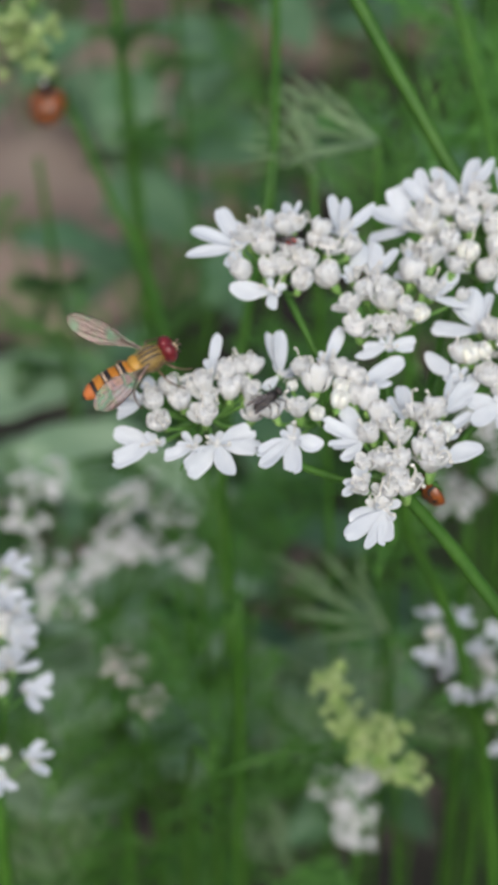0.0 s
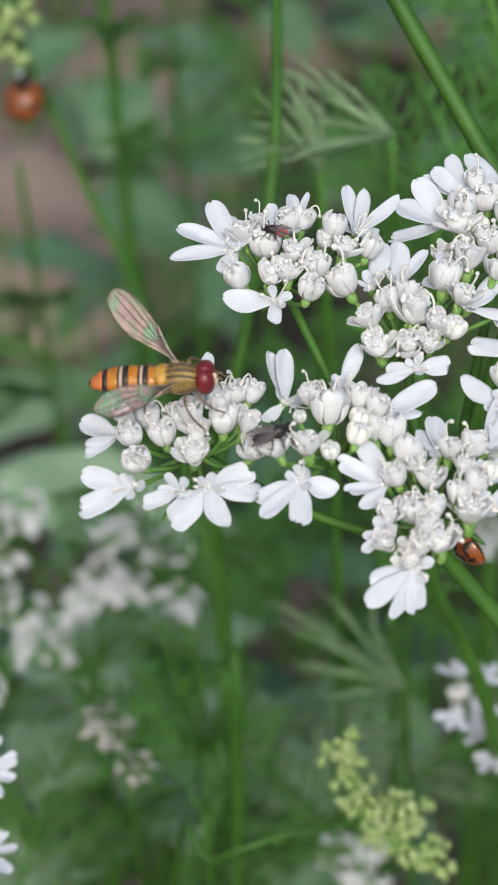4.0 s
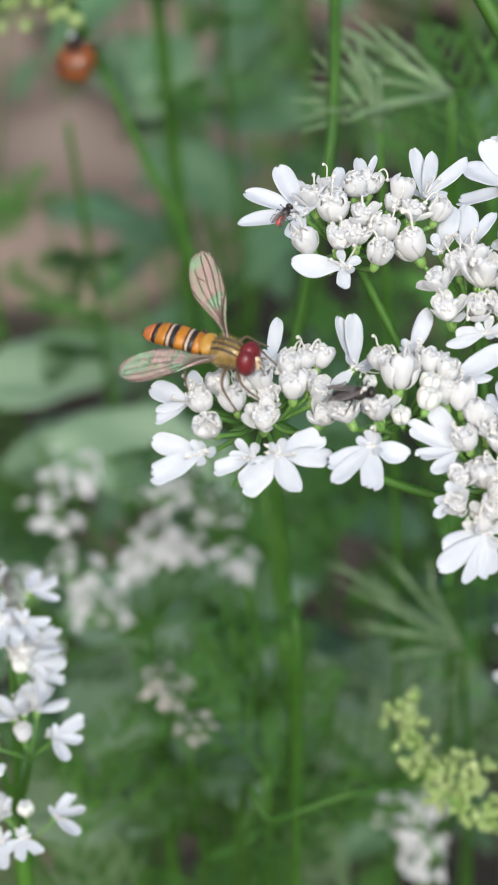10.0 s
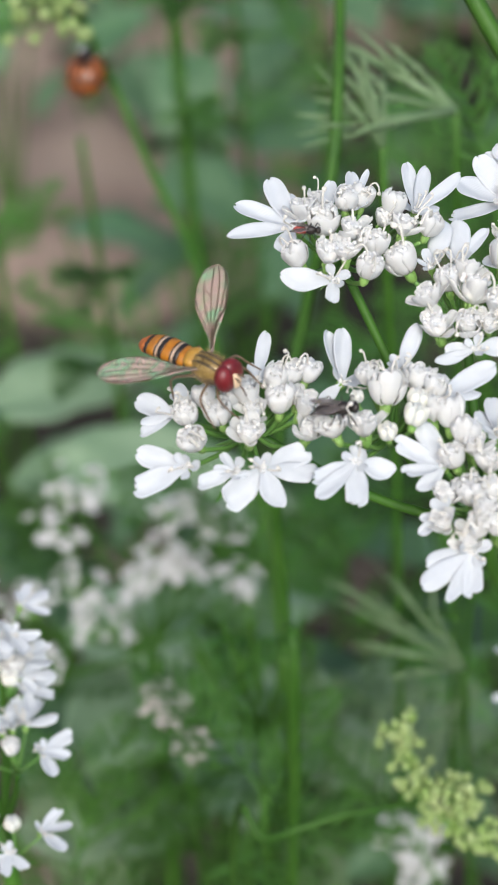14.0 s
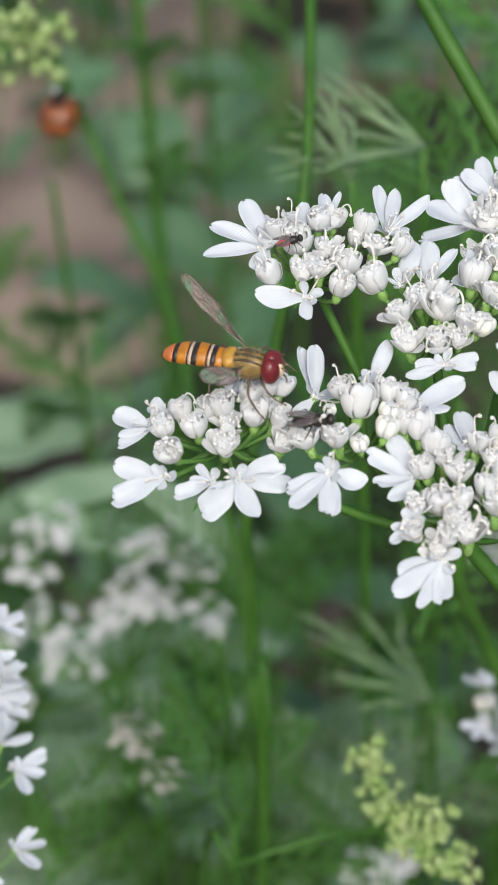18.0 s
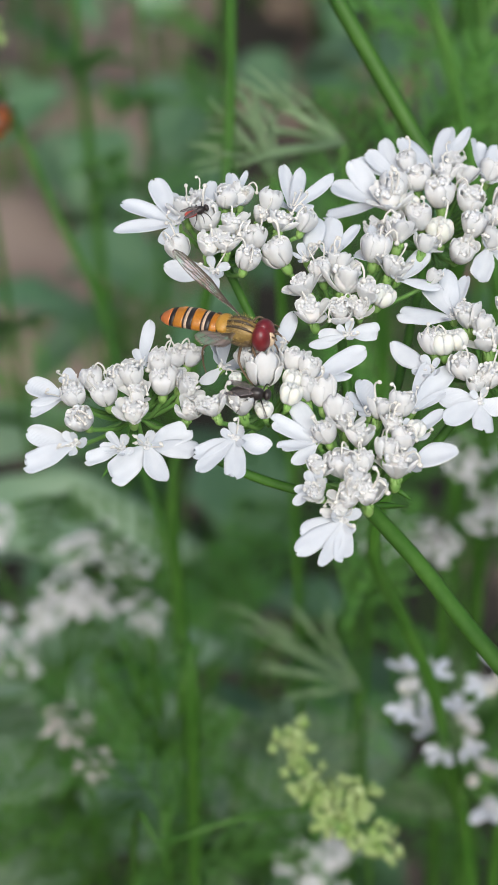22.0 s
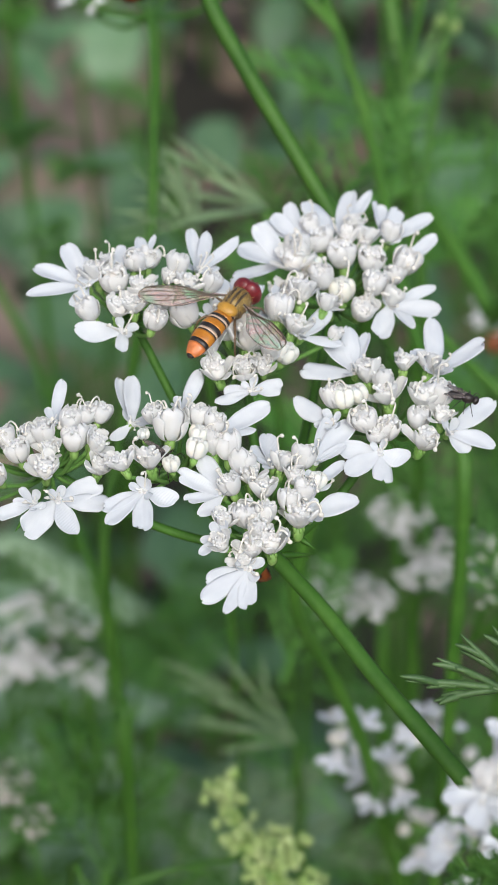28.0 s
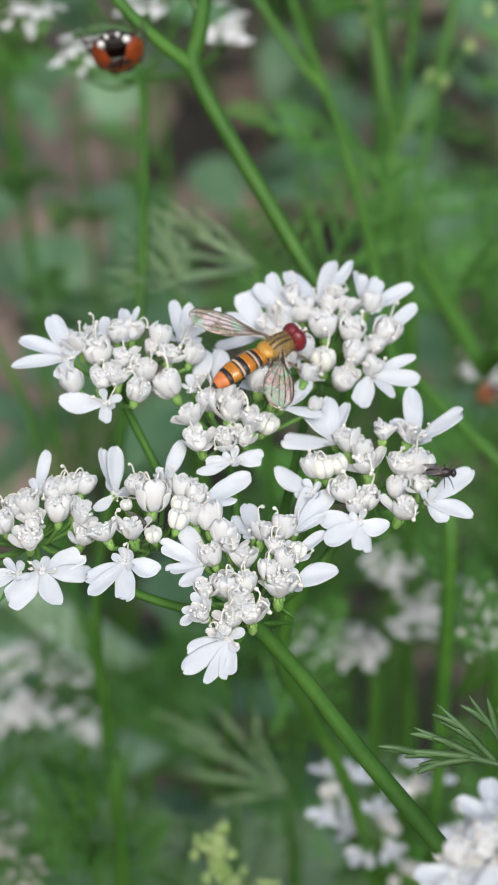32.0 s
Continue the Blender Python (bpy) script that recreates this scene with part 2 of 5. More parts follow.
# ---- flower pieces, built once and shared ----
def ray_petal(seed, kind, cup, bend, mat=None):
    """A radiating petal of length 1 along +x and width 1. kind: 0 rounded, 1 blunt and notched, 2 drawn out to one side."""
    rnd = random.Random(seed)
    bm, rows, n, m = bmesh.new(), [], 13, 8
    tilt, turn = rnd.uniform(-0.10, 0.10), rnd.choice((-1, 1))
    start, power = ((0.70, 2.3), (0.86, 2.6), (0.60, 1.9))[kind]
    for i in range(n + 1):
        s = 1 - (1 - i / n) ** 1.6
        e = min(1.0, s / 0.55)
        w = 0.34 + 0.66 * e * e * (3 - 2 * e)
        if s > start:
            w *= math.sqrt(max(0.006, 1 - ((s - start) / (1.002 - start)) ** power))
        row = []
        for j in range(m + 1):
            c = 2 * j / m - 1
            notch = (0.02, 0.06, 0.0)[kind] * max(0.0, s - 0.7) / 0.3 * math.exp(-(c * 2.6) ** 2)
            slant = 0.05 * turn * c * max(0.0, s - 0.6) / 0.4 if kind == 1 else 0.0
            y = c * w * 0.5 + tilt * s * s + (0.26 * turn * max(0.0, (s - 0.5) / 0.5) ** 2 if kind == 2 else 0.0)
            z = cup * (c * c - 0.3) * w + bend * s * s + 0.03 * math.sin(7 * s + 4 * c + seed) * s - 0.06 * math.exp(-(c * 6) ** 2) * s * (1 - s)
            row.append((s - notch + slant, y, z))
        rows.append(row)
    sheet(bm, rows, 0.025)
    return mesh_of("petal", bm, mat or PETAL)


RAYS = [[ray_petal(10 * k + n, k, c, b) for n, (c, b) in enumerate(((0.10, 0.05), (0.20, -0.10), (-0.08, 0.12), (0.16, 0.20)))] for k in range(3)]


def cup_petal(seed, tall, rim, curl, lobe):
    """A petal of an inner flower: one fifth of a smooth cup, whose lobed rim bends in."""
    rnd = random.Random(seed)
    bm, rows = bmesh.new(), []
    f1 = rnd.uniform(0, 6)
    for i in range(11):
        s = i / 10
        row = []
        for j in range(9):
            c = j / 4 - 1
            q = s * (1 - lobe * math.exp(-(c * 3.2) ** 2) - 0.16 * c ** 4)
            up = min(1.0, q / 0.66)
            over = max(0.0, q - 0.66) / 0.34
            r = 0.13 + (rim - 0.13) * math.sin(0.5 * math.pi * up) - curl * over ** 1.6 + 0.05 * (1 - c * c) * up - 0.02 * math.exp(-(c * 4) ** 2) * s + 0.015 * math.sin(6 * c + f1) * s
            half = radians(28 + 19 * up) * (1 - 0.22 * over)
            row.append((r * math.cos(c * half), r * math.sin(c * half), tall * (0.05 + 0.72 * (1 - math.cos(0.5 * math.pi * up)) + 0.24 * over) + 0.03 * math.sin(5 * c + f1) * over))
        rows.append(row)
    sheet(bm, rows, 0.03)
    return mesh_of("petal", bm, INNER)


CUPS = [cup_petal(n, *q) for n, q in enumerate(((1.15, 0.54, 0.26, 0.20), (1.25, 0.52, 0.32, 0.24), (1.1, 0.56, 0.18, 0.28), (1.25, 0.52, 0.24, 0.18), (1.05, 0.60, -0.06, 0.26), (1.2, 0.55, 0.38, 0.22)))]


def stamen_mesh(seed):
    """A filament with its anther; some stand up, some loop out over the rim."""
    rnd = random.Random(seed)
    bm = bmesh.new()
    if seed % 2:
        pts = [(0.1, 0, 0.5), (0.30, 0, 1.15), (0.58, 0.05, 1.42), (0.80, 0.1, 1.22), (0.86, 0.12, 0.95 - 0.3 * rnd.random())]
    else:
        h = rnd.uniform(1.45, 1.95)
        pts = [(0.15, 0, 0.5), (0.30, 0, 1.0), (0.36 + rnd.uniform(0, 0.2), 0.05, h - 0.2), (0.34, 0.1, h)]
    line = smooth_line(pts, 4)
    tube(bm, line, 0.045, 6)
    ball(bm, line[-1], (0.125, 0.10, 0.10), 8, 6)
    return mesh_of("stamen", bm, ANTHER)


STAMENS = [stamen_mesh(n) for n in range(6)]
LOBES = [ray_petal(50 + n, n % 2, c, b, INNER) for n, (c, b) in enumerate(((0.30, 0.35), (0.22, -0.25), (0.38, 0.10), (0.15, 0.50)))]


def calyx_mesh():
    bm = bmesh.new()
    ball(bm, (0, 0, -0.12), (0.22, 0.22, 0.34), 10, 7)
    for k in range(5):
        a = 2 * math.pi * k / 5
        ball(bm, (0.19 * math.cos(a), 0.19 * math.sin(a), 0.10), (0.09, 0.07, 0.14), 6, 4, Matrix.Rotation(a, 4, "Z"))
    return mesh_of("flower", bm, OVARY)


def disc_mesh():
    """The two small cushions and styles in the middle of a rayed flower."""
    bm = bmesh.new()
    for x in (-0.12, 0.12):
        ball(bm, (x, 0, 0.22), (0.16, 0.19, 0.13), 8, 6)
    for x in (-0.1, 0.1):
        tube(bm, [(x, 0, 0.3), (x * 1.8, 0.02, 0.48), (x * 3, 0.03, 0.60)], [0.05, 0.045, 0.05], 5)
    return mesh_of("disc", bm, INNER)


def urn_mesh():
    """The filled middle of an inner flower: folded petal tips and filaments."""
    bm = bmesh.new()
    ball(bm, (0, 0, 0.68), (0.43, 0.43, 0.46), 12, 8)
    for k in range(5):
        a = 2 * math.pi * k / 5 + 0.3
        ball(bm, (0.20 * math.cos(a), 0.20 * math.sin(a), 1.02), (0.16, 0.08, 0.13), 8, 6, Matrix.Rotation(a, 4, "Z") @ Matrix.Rotation(-0.7, 4, "Y"))
        for d, r, z in ((0.38, 0.40, 1.05), (0.82, 0.44, 0.98)):
            ball(bm, (r * math.cos(a + d), r * math.sin(a + d), z), (0.09, 0.13, 0.11), 7, 5, Matrix.Rotation(a + d, 4, "Z") @ Matrix.Rotation(0.5, 4, "Y"))
    return mesh_of("disc", bm, INNER)


def bud_mesh(seed):
    """A closed bud: five folded petals that meet at the top."""
    rnd = random.Random(seed)
    bm = bmesh.new()
    for k in range(5):
        a = 2 * math.pi * k / 5 + rnd.uniform(-0.1, 0.1)
        turn = Matrix.Rotation(a, 4, "Z") @ Matrix.Rotation(radians(14), 4, "Y")
        ball(bm, (0.27 * math.cos(a), 0.27 * math.sin(a), 0.55), (0.34, 0.36, 0.52), 10, 8, turn)
        ball(bm, (0.15 * math.cos(a), 0.15 * math.sin(a), 0.98), (0.19, 0.16, 0.15), 8, 6, turn)
    return mesh_of("bud_petals", bm, BUDCREAM)


CALYX, DISC, URN, BUDS = calyx_mesh(), disc_mesh(), urn_mesh(), [bud_mesh(n) for n in range(3)]


def flower(parent, m, rnd, size=1.0, rays=(), axes_pose=None, bud=False):
    """One flower at the pose m (millimetres, under its parent). rays: (azimuth, length, width, kind) of its large radiating petals, in the umbel's plane."""
    head = part("flower", CALYX, None, parent, at=m @ Matrix.Diagonal((size, size, size, 1)))
    if bud:
        part("bud_petals", BUDS[rnd.randrange(3)], None, head, "closed cream bud", at=Matrix.Rotation(rnd.uniform(0, 6), 4, "Z"))
        if rnd.random() < 0.4:
            part("stamen", STAMENS[rnd.randrange(6)], None, head, at=Matrix.Rotation(rnd.uniform(0, 6.3), 4, "Z"))
        return head
    start = rnd.uniform(0, 6.3)
    if not rays:
        part("disc", URN, None, head, at=Matrix.Rotation(start, 4, "Z"))
        shape, spread_out = rnd.randrange(6), rnd.random() < 0.45
        for k in range(5):
            if spread_out:
                s = rnd.uniform(0.90, 1.2)
                part("petal", LOBES[rnd.randrange(4)], None, head, at=Matrix.Rotation(start + 2 * math.pi * k / 5 + rnd.uniform(-0.2, 0.2), 4, "Z") @ Matrix.Translation((0.16, 0, 0.22)) @ Matrix.Rotation(-rnd.uniform(0.5, 1.15), 4, "Y") @ Matrix.Diagonal((s, s * 0.62, s * 0.62, 1)))
                continue
            s = rnd.uniform(0.94, 1.06)
            part("petal", CUPS[(shape + rnd.choice((0, 0, 1, 3))) % 6], None, head, at=Matrix.Rotation(start + 2 * math.pi * k / 5 + rnd.uniform(-0.16, 0.16), 4, "Z") @ Matrix.Rotation(rnd.uniform(-0.08, 0.14), 4, "Y") @ Matrix.Diagonal((s, s * rnd.uniform(0.98, 1.12), s * rnd.uniform(0.84, 1.12), 1)))
        for k in range(rnd.choice((0, 0, 1, 1, 2, 2))):
            part("stamen", STAMENS[rnd.randrange(6)], None, head, at=Matrix.Rotation(rnd.uniform(0, 6.3), 4, "Z"))
        return head
    part("disc", DISC, None, head, at=Matrix.Rotation(start, 4, "Z"))
    inv = m.to_3x3().normalized().inverted() @ (axes_pose or Matrix.Identity(3))
    used = []
    for n, (az, length, *more) in enumerate(rays):
        wide, kind = more or (length * rnd.uniform(0.36, 0.46), rnd.randrange(3))
        way = Vector((math.cos(radians(az)), math.sin(radians(az)), 0.03 * (n % 3) - 0.02))
        local = inv @ way
        a = math.atan2(local.y, local.x)
        used.append(a)
        lift = math.atan2(local.z, math.hypot(local.x, local.y))
        turn = Matrix.Rotation(a, 4, "Z") @ Matrix.Rotation(-lift, 4, "Y") @ Matrix.Rotation(rnd.uniform(-0.25, 0.25), 4, "X")
        length, wide = length / size, wide / size * 0.92
        part("petal", RAYS[kind][rnd.randrange(4)], None, head, "large white radiating petal",
             at=turn @ Matrix.Translation((0.06, 0, 0.16 + 0.05 * (n % 2))) @ Matrix.Diagonal((length, wide, wide, 1)))
    for k in range(5):
        a = start + 2 * math.pi * k / 5 + rnd.uniform(-0.15, 0.15)
        if any(abs((a - b + math.pi) % (2 * math.pi) - math.pi) < 0.42 for b in used):
            continue
        s = rnd.uniform(0.72, 0.95)
        part("petal", RAYS[0][rnd.randrange(4)], None, head, at=Matrix.Rotation(a, 4, "Z") @ Matrix.Translation((0.10, 0, 0.2)) @ Matrix.Rotation(-rnd.uniform(0.45, 0.95), 4, "Y") @ Matrix.Diagonal((s, s * 0.58, s * 0.58, 1)))
    for k in range(rnd.choice((1, 2, 3))):
        part("stamen", STAMENS[2 * rnd.randrange(3)], None, head, at=Matrix.Rotation(rnd.uniform(0, 6.3), 4, "Z") @ Matrix.Rotation(rnd.uniform(0, 0.5), 4, "Y") @ Matrix.Diagonal((1, 1, 0.75, 1)))
    return head


# ---- setting ----
def ground():
    bm = bmesh.new()
    rnd = random.Random(5)
    xs = [-60000, -8000, -2500] + [-1500 + 60 * i for i in range(51)] + [2500, 8000, 60000]
    ys = [-60000, -8000, -2000] + [-800 + 60 * i for i in range(51)] + [4000, 9000, 60000]
    grid = []
    for y in ys:
        row = []
        for x in xs:
            near = abs(x) < 1600 and -900 < y < 2400
            z = -6 + (14 * noise.noise((x * 0.006, y * 0.006, 0)) + 6 * noise.noise((x * 0.02, y * 0.02, 3)) if near else 0)
            row.append(bm.verts.new((x, y, z)))
        grid.append(row)
    for a, b in zip(grid, grid[1:]):
        for i in range(len(a) - 1):
            bm.faces.new((a[i], a[i + 1], b[i + 1], b[i]))
    ob = new("ground", mesh_of("ground", bm, SHADEDSOIL))
    return tagged(ob, "bare reddish brown garden soil under the plants", "soil", kind="structure")


def dry_strip():
    """A low bank of dry, paler soil beyond the bed."""
    bm = bmesh.new()
    grid = []
    for i in range(25):
        row = []
        for j in range(17):
            x, y = -420 + 25 * j + 16 * math.sin(0.7 * i), 580 + 36 * i + 14 * math.sin(0.9 * j)
            edge = min(i, j, 24 - i, 16 - j)
            row.append(bm.verts.new((x, y, -14 if edge == 0 else 14 + 9 * noise.noise((x * 0.012, y * 0.012, 7)))))
        grid.append(row)
    for a, b in zip(grid, grid[1:]):
        for j in range(16):
            bm.faces.new((a[j], a[j + 1], b[j + 1], b[j]))
    ob = new("path", mesh_of("path", bm, DRYSOIL))
    return tagged(ob, "strip of dry pinkish soil beyond the plants", "path", kind="structure")


ground()
dry_strip()

# ---- the coriander umbel in bloom ----
OUTER_AL = [
    (-18.6, -5.0, ((159, 3.3, 1.9, 0), (-164, 2.7, 0.9, 0), (-145, 3.1, 1.1, 1))),
    (-17.5, -9.4, ((165, 4.0, 1.9, 0), (-151, 4.4, 2.1, 1))),
    (-13.7, -9.8, ((-159, 3.0, 1.4, 1), (131, 1.8, 0.8, 0), (177, 1.7, 0.9, 0))),
    (-11.7, -9.5, ((-133, 3.9, 2.4, 1), (-69, 3.5, 1.9, 2), (-8, 4.0, 1.9, 1), (25, 3.5, 2.0, 1))),
    (-12.3, -2.0, ((82, 4.3, 1.2, 0),)),
    (-17.5, -3.8, ((125, 1.7, 1.1, 0),)),
    (-5.7, -1.9, ((107, 4.6, 1.6, 0), (90, 4.7, 1.7, 0), (12, 2.5, 1.2, 2), (-136, 2.2, 1.1, 2))),
]
INNER_AL = [(-15.2, -5.3, 1.8, 0), (-17.1, -7.4, 1.8, 0), (-17.6, -5.4, 1.7, 0), (-16.3, -3.9, 1.6, 0), (-12.8, -7.2, 2.0, 0), (-12.5, -5.1, 1.7, 0), (-13.1, -3.6, 1.8, 0), (-10.5, -3.9, 2.1, 0), (-10.8, -2.2, 1.9, 0), (-9.6, -1.7, 1.4, 0), (-8.3, -1.5, 1.8, 0), (-8.6, -4.8, 1.9, 0), (-9.2, -3.7, 1.5, 0), (-8.3, -6.7, 1.9, 0), (-14.3, -3.6, 1.5, 0)]
HEART_AL = (-12.8, -4.0, -0.9)
OUTER_AR = [
    (-4.6, -9.5, ((-154, 3.6, 1.5, 1), (-133, 4.3, 1.6, 0), (-90, 3.7, 1.9, 1), (-20, 2.8, 1.9, 2))),
    (-1.4, -1.7, ((68, 4.4, 1.5, 0),)),
    (1.6, -4.0, ((33, 5.2, 2.0, 0), (5, 3.2, 1.4, 2))),
]
INNER_AR = [(-2.4, -3.9, 2.3, 0), (-4.1, -6.9, 2.2, 0), (-2.3, -7.2, 1.4, 1), (0.1, -2.6, 1.8, 0), (0.0, -4.5, 1.6, 1), (-0.2, -5.9, 1.6, 1), (-3.8, -2.5, 1.6, 0), (-4.6, -4.3, 0.9, 1), (1.4, -3.5, 1.6, 0), (-6.4, -7.1, 1.7, 0), (1.3, -5.0, 1.6, 0)]
HEART_AR = (-1.8, -4.7, 0.5)
OUTER_B = [
    (-9.6, 10.7, ((156, 5.2, 1.9, 0), (116, 5.0, 1.9, 0), (-172, 5.3, 1.5, 2), (-111, 2.6, 1.7, 0), (94, 3.1, 1.1, 0))),
    (-6.5, 5.9, ((179, 4.0, 2.1, 2), (-94, 2.0, 1.2, 1), (28, 1.4, 0.9, 0))),
    (-6.7, 12.3, ((89, 2.7, 1.2, 0),)),
    (-4.9, 12.6, ((94, 3.6, 1.3, 0), (70, 3.7, 0.7, 0))),
    (0.1, 12.4, ((97, 4.8, 1.4, 0), (77, 4.3, 1.4, 0), (43, 5.2, 1.3, 2), (143, 3.0, 1.4, 0), (10, 1.9, 1.4, 2))),
]
INNER_B = [(-7.3, 10.9, 2.3, 0), (-8.8, 11.7, 1.8, 0), (-7.9, 12.9, 1.4, 0), (-9.4, 7.7, 2.0, 0), (-6.9, 7.5, 2.0, 0), (-5.0, 9.8, 2.0, 0), (-5.5, 7.8, 1.7, 0), (-3.2, 9.0, 2.0, 0), (-3.7, 6.5, 2.1, 0), (-5.4, 12.9, 1.6, 0), (-4.2, 13.4, 1.7, 0), (-1.7, 12.4, 2.0, 0), (-2.6, 11.2, 1.6, 0), (-0.9, 10.4, 1.8, 0), (1.2, 10.6, 1.8, 0)]
HEART_B = (-5.8, 10.5, 1.5)
OUTER_D = [
    (1.3, 7.6, ((73, 4.4, 2.0, 0),)),
    (3.5, 7.8, ((86, 4.1, 2.0, 0), (54, 4.0, 1.2, 0))),
    (7.5, 7.4, ((154, 2.2, 1.9, 0), (98, 3.7, 1.3, 0))),
    (9.0, 5.7, ((48, 4.1, 1.7, 0), (-14, 3.6, 1.6, 2), (43, 2.6, 1.4, 0))),
    (4.6, 0.2, ((-158, 3.3, 1.1, 2), (-175, 2.3, 1.2, 0), (4, 2.5, 1.8, 1))),
]
INNER_D = [(-1.0, 7.8, 2.2, 0), (1.1, 4.1, 2.1, 0), (1.6, 1.6, 2.2, 0), (2.5, 5.8, 1.9, 0), (4.5, 4.7, 2.6, 0), (3.9, 6.4, 1.9, 0), (6.3, 3.3, 2.4, 0), (7.6, 3.5, 1.7, 1), (7.1, 8.1, 2.2, 0), (9.2, 9.8, 2.2, 0), (4.0, 1.8, 1.7, 0), (5.6, 1.8, 1.6, 0), (8.4, 6.3, 1.9, 0), (11.3, 8.7, 1.6, 0), (11.9, 5.8, 1.2, 0)]
HEART_D = (4.3, 5.0, 0.9)
OUTER_C = [
    (8.2, 15.5, ((157, 4.7, 2.6, 0), (121, 4.9, 2.1, 0), (-160, 5.3, 1.6, 1))),
    (9.5, 18.0, ((145, 4.0, 1.3, 0), (128, 3.8, 1.8, 0), (101, 4.4, 1.6, 0))),
    (13.0, 18.8, ((126, 4.7, 2.1, 0), (71, 5.2, 1.8, 0), (51, 5.8, 1.4, 2))),
    (17.4, 18.0, ((95, 4.7, 1.7, 1), (70, 3.9, 1.7, 1), (36, 5.4, 1.6, 0))),
    (18.7, 15.2, ((46, 4.8, 1.5, 0),)),
    (17.4, 10.9, ((30, 4.7, 1.2, 2), (-8, 4.4, 1.8, 0), (-51, 3.2, 1.4, 2), (-110, 3.4, 2.0, 1))),
]
INNER_C = [(11.4, 17.7, 2.1, 0), (13.2, 15.9, 2.4, 0), (8.8, 14.9, 2.3, 0), (10.4, 14.9, 1.8, 1), (9.4, 16.4, 2.0, 0), (11.3, 13.1, 2.2, 0), (13.0, 12.1, 2.3, 1), (9.2, 12.1, 2.2, 0), (7.7, 11.8, 1.7, 0), (16.0, 12.5, 2.3, 0), (15.8, 15.2, 2.2, 0), (19.0, 15.1, 2.2, 0), (17.9, 13.8, 1.7, 0), (15.4, 17.8, 2.0, 0), (13.8, 17.8, 1.7, 0), (14.8, 10.0, 2.2, 0), (17.4, 11.4, 1.7, 0), (11.8, 10.3, 1.8, 0), (17.8, 18.6, 1.8, 0), (14.5, 19.4, 1.5, 0), (10.5, 19.3, 1.7, 0)]
HEART_C = (12.9, 15.2, -1.5)
OUTER_F = [
    (13.6, 2.8, ((177, 4.5, 2.0, 1), (123, 4.1, 2.0, 0), (93, 4.6, 1.8, 0), (73, 4.4, 1.3, 0))),
    (11.5, -2.5, ((143, 4.1, 1.9, 2),)),
    (15.4, -5.3, ((176, 3.4, 1.9, 0), (-144, 3.8, 1.9, 0), (-90, 3.0, 1.9, 1), (-26, 2.4, 1.9, 2))),
    (20.7, 2.6, ((87, 5.9, 2.0, 0), (126, 3.1, 1.9, 0), (35, 5.5, 1.9, 1))),
    (21.4, -3.4, ((38, 5.3, 1.9, 0), (-17, 4.0, 1.9, 2), (-55, 2.3, 1.5, 1))),
]
INNER_F = [(14.7, 2.2, 2.3, 0), (15.9, 1.3, 1.7, 0), (16.2, -0.0, 2.4, 0), (14.2, -2.8, 2.1, 0), (13.7, -0.1, 1.7, 1), (12.5, -0.3, 1.9, 1), (11.7, -0.1, 1.8, 0), (16.0, -3.3, 2.0, 0), (19.2, -0.4, 2.1, 0), (18.8, -2.3, 2.0, 0), (19.1, -4.7, 2.1, 0), (20.7, -0.1, 2.1, 0), (17.9, 3.2, 1.7, 0), (20.2, 3.2, 2.0, 0), (20.8, -2.3, 1.6, 0), (15.1, -3.9, 1.4, 0)]
HEART_F = (16.8, -0.2, -0.3)
OUTER_E = [
    (2.0, -9.5, ((155, 4.0, 1.7, 1), (115, 4.0, 1.9, 0), (-162, 3.1, 1.4, 1), (-130, 2.8, 1.5, 2))),
    (9.7, -6.5, ((74, 4.7, 1.4, 0), (52, 5.4, 1.9, 0), (31, 3.2, 1.1, 0))),
    (9.2, -11.8, ((28, 4.3, 2.2, 2),)),
    (9.5, -9.1, ((45, 3.9, 1.2, 0),)),
    (6.2, -6.9, ((128, 2.5, 1.8, 0), (100, 3.3, 1.8, 0))),
    (3.9, -16.5, ((-165, 3.5, 1.7, 0), (-143, 4.8, 1.9, 0), (-114, 4.5, 1.3, 2), (-88, 3.5, 1.7, 1))),
    (1.8, -13.6, ((-172, 1.7, 0.8, 0), (-138, 2.4, 1.0, 0))),
]
INNER_E = [(7.0, -7.0, 2.0, 0), (8.8, -6.5, 1.8, 0), (3.7, -7.0, 2.0, 0), (2.5, -5.4, 2.0, 0), (4.2, -8.5, 1.7, 0), (5.3, -9.6, 2.0, 0), (2.6, -9.2, 1.7, 0), (8.7, -9.7, 2.0, 0), (8.2, -12.2, 2.2, 0), (7.4, -10.7, 1.6, 0), (3.8, -12.2, 2.1, 0), (5.5, -11.7, 1.7, 0), (5.8, -14.7, 2.1, 0), (4.9, -13.6, 1.9, 0), (2.1, -12.4, 1.7, 0), (1.9, -14.7, 1.5, 0), (4.4, -15.0, 1.9, 0), (3.6, -15.9, 1.5, 0), (9.9, -8.6, 1.4, 1), (7.9, -8.5, 1.6, 0), (1.2, -5.3, 1.6, 0)]
HEART_E = (5.5, -10.6, 0.0)
UMBEL = Matrix(((0.99989, 0.0, 0.01471, 0.0), (0.00472, 0.94711, -0.32087, 0.0), (-0.01393, 0.32090, 0.94701, 500.27), (0, 0, 0, 1)))
UROT = UMBEL.to_3x3()
HUB = Vector((6.2, -9.6, 490.6))
BASE = Vector((95.0, -120.0, 0.0))


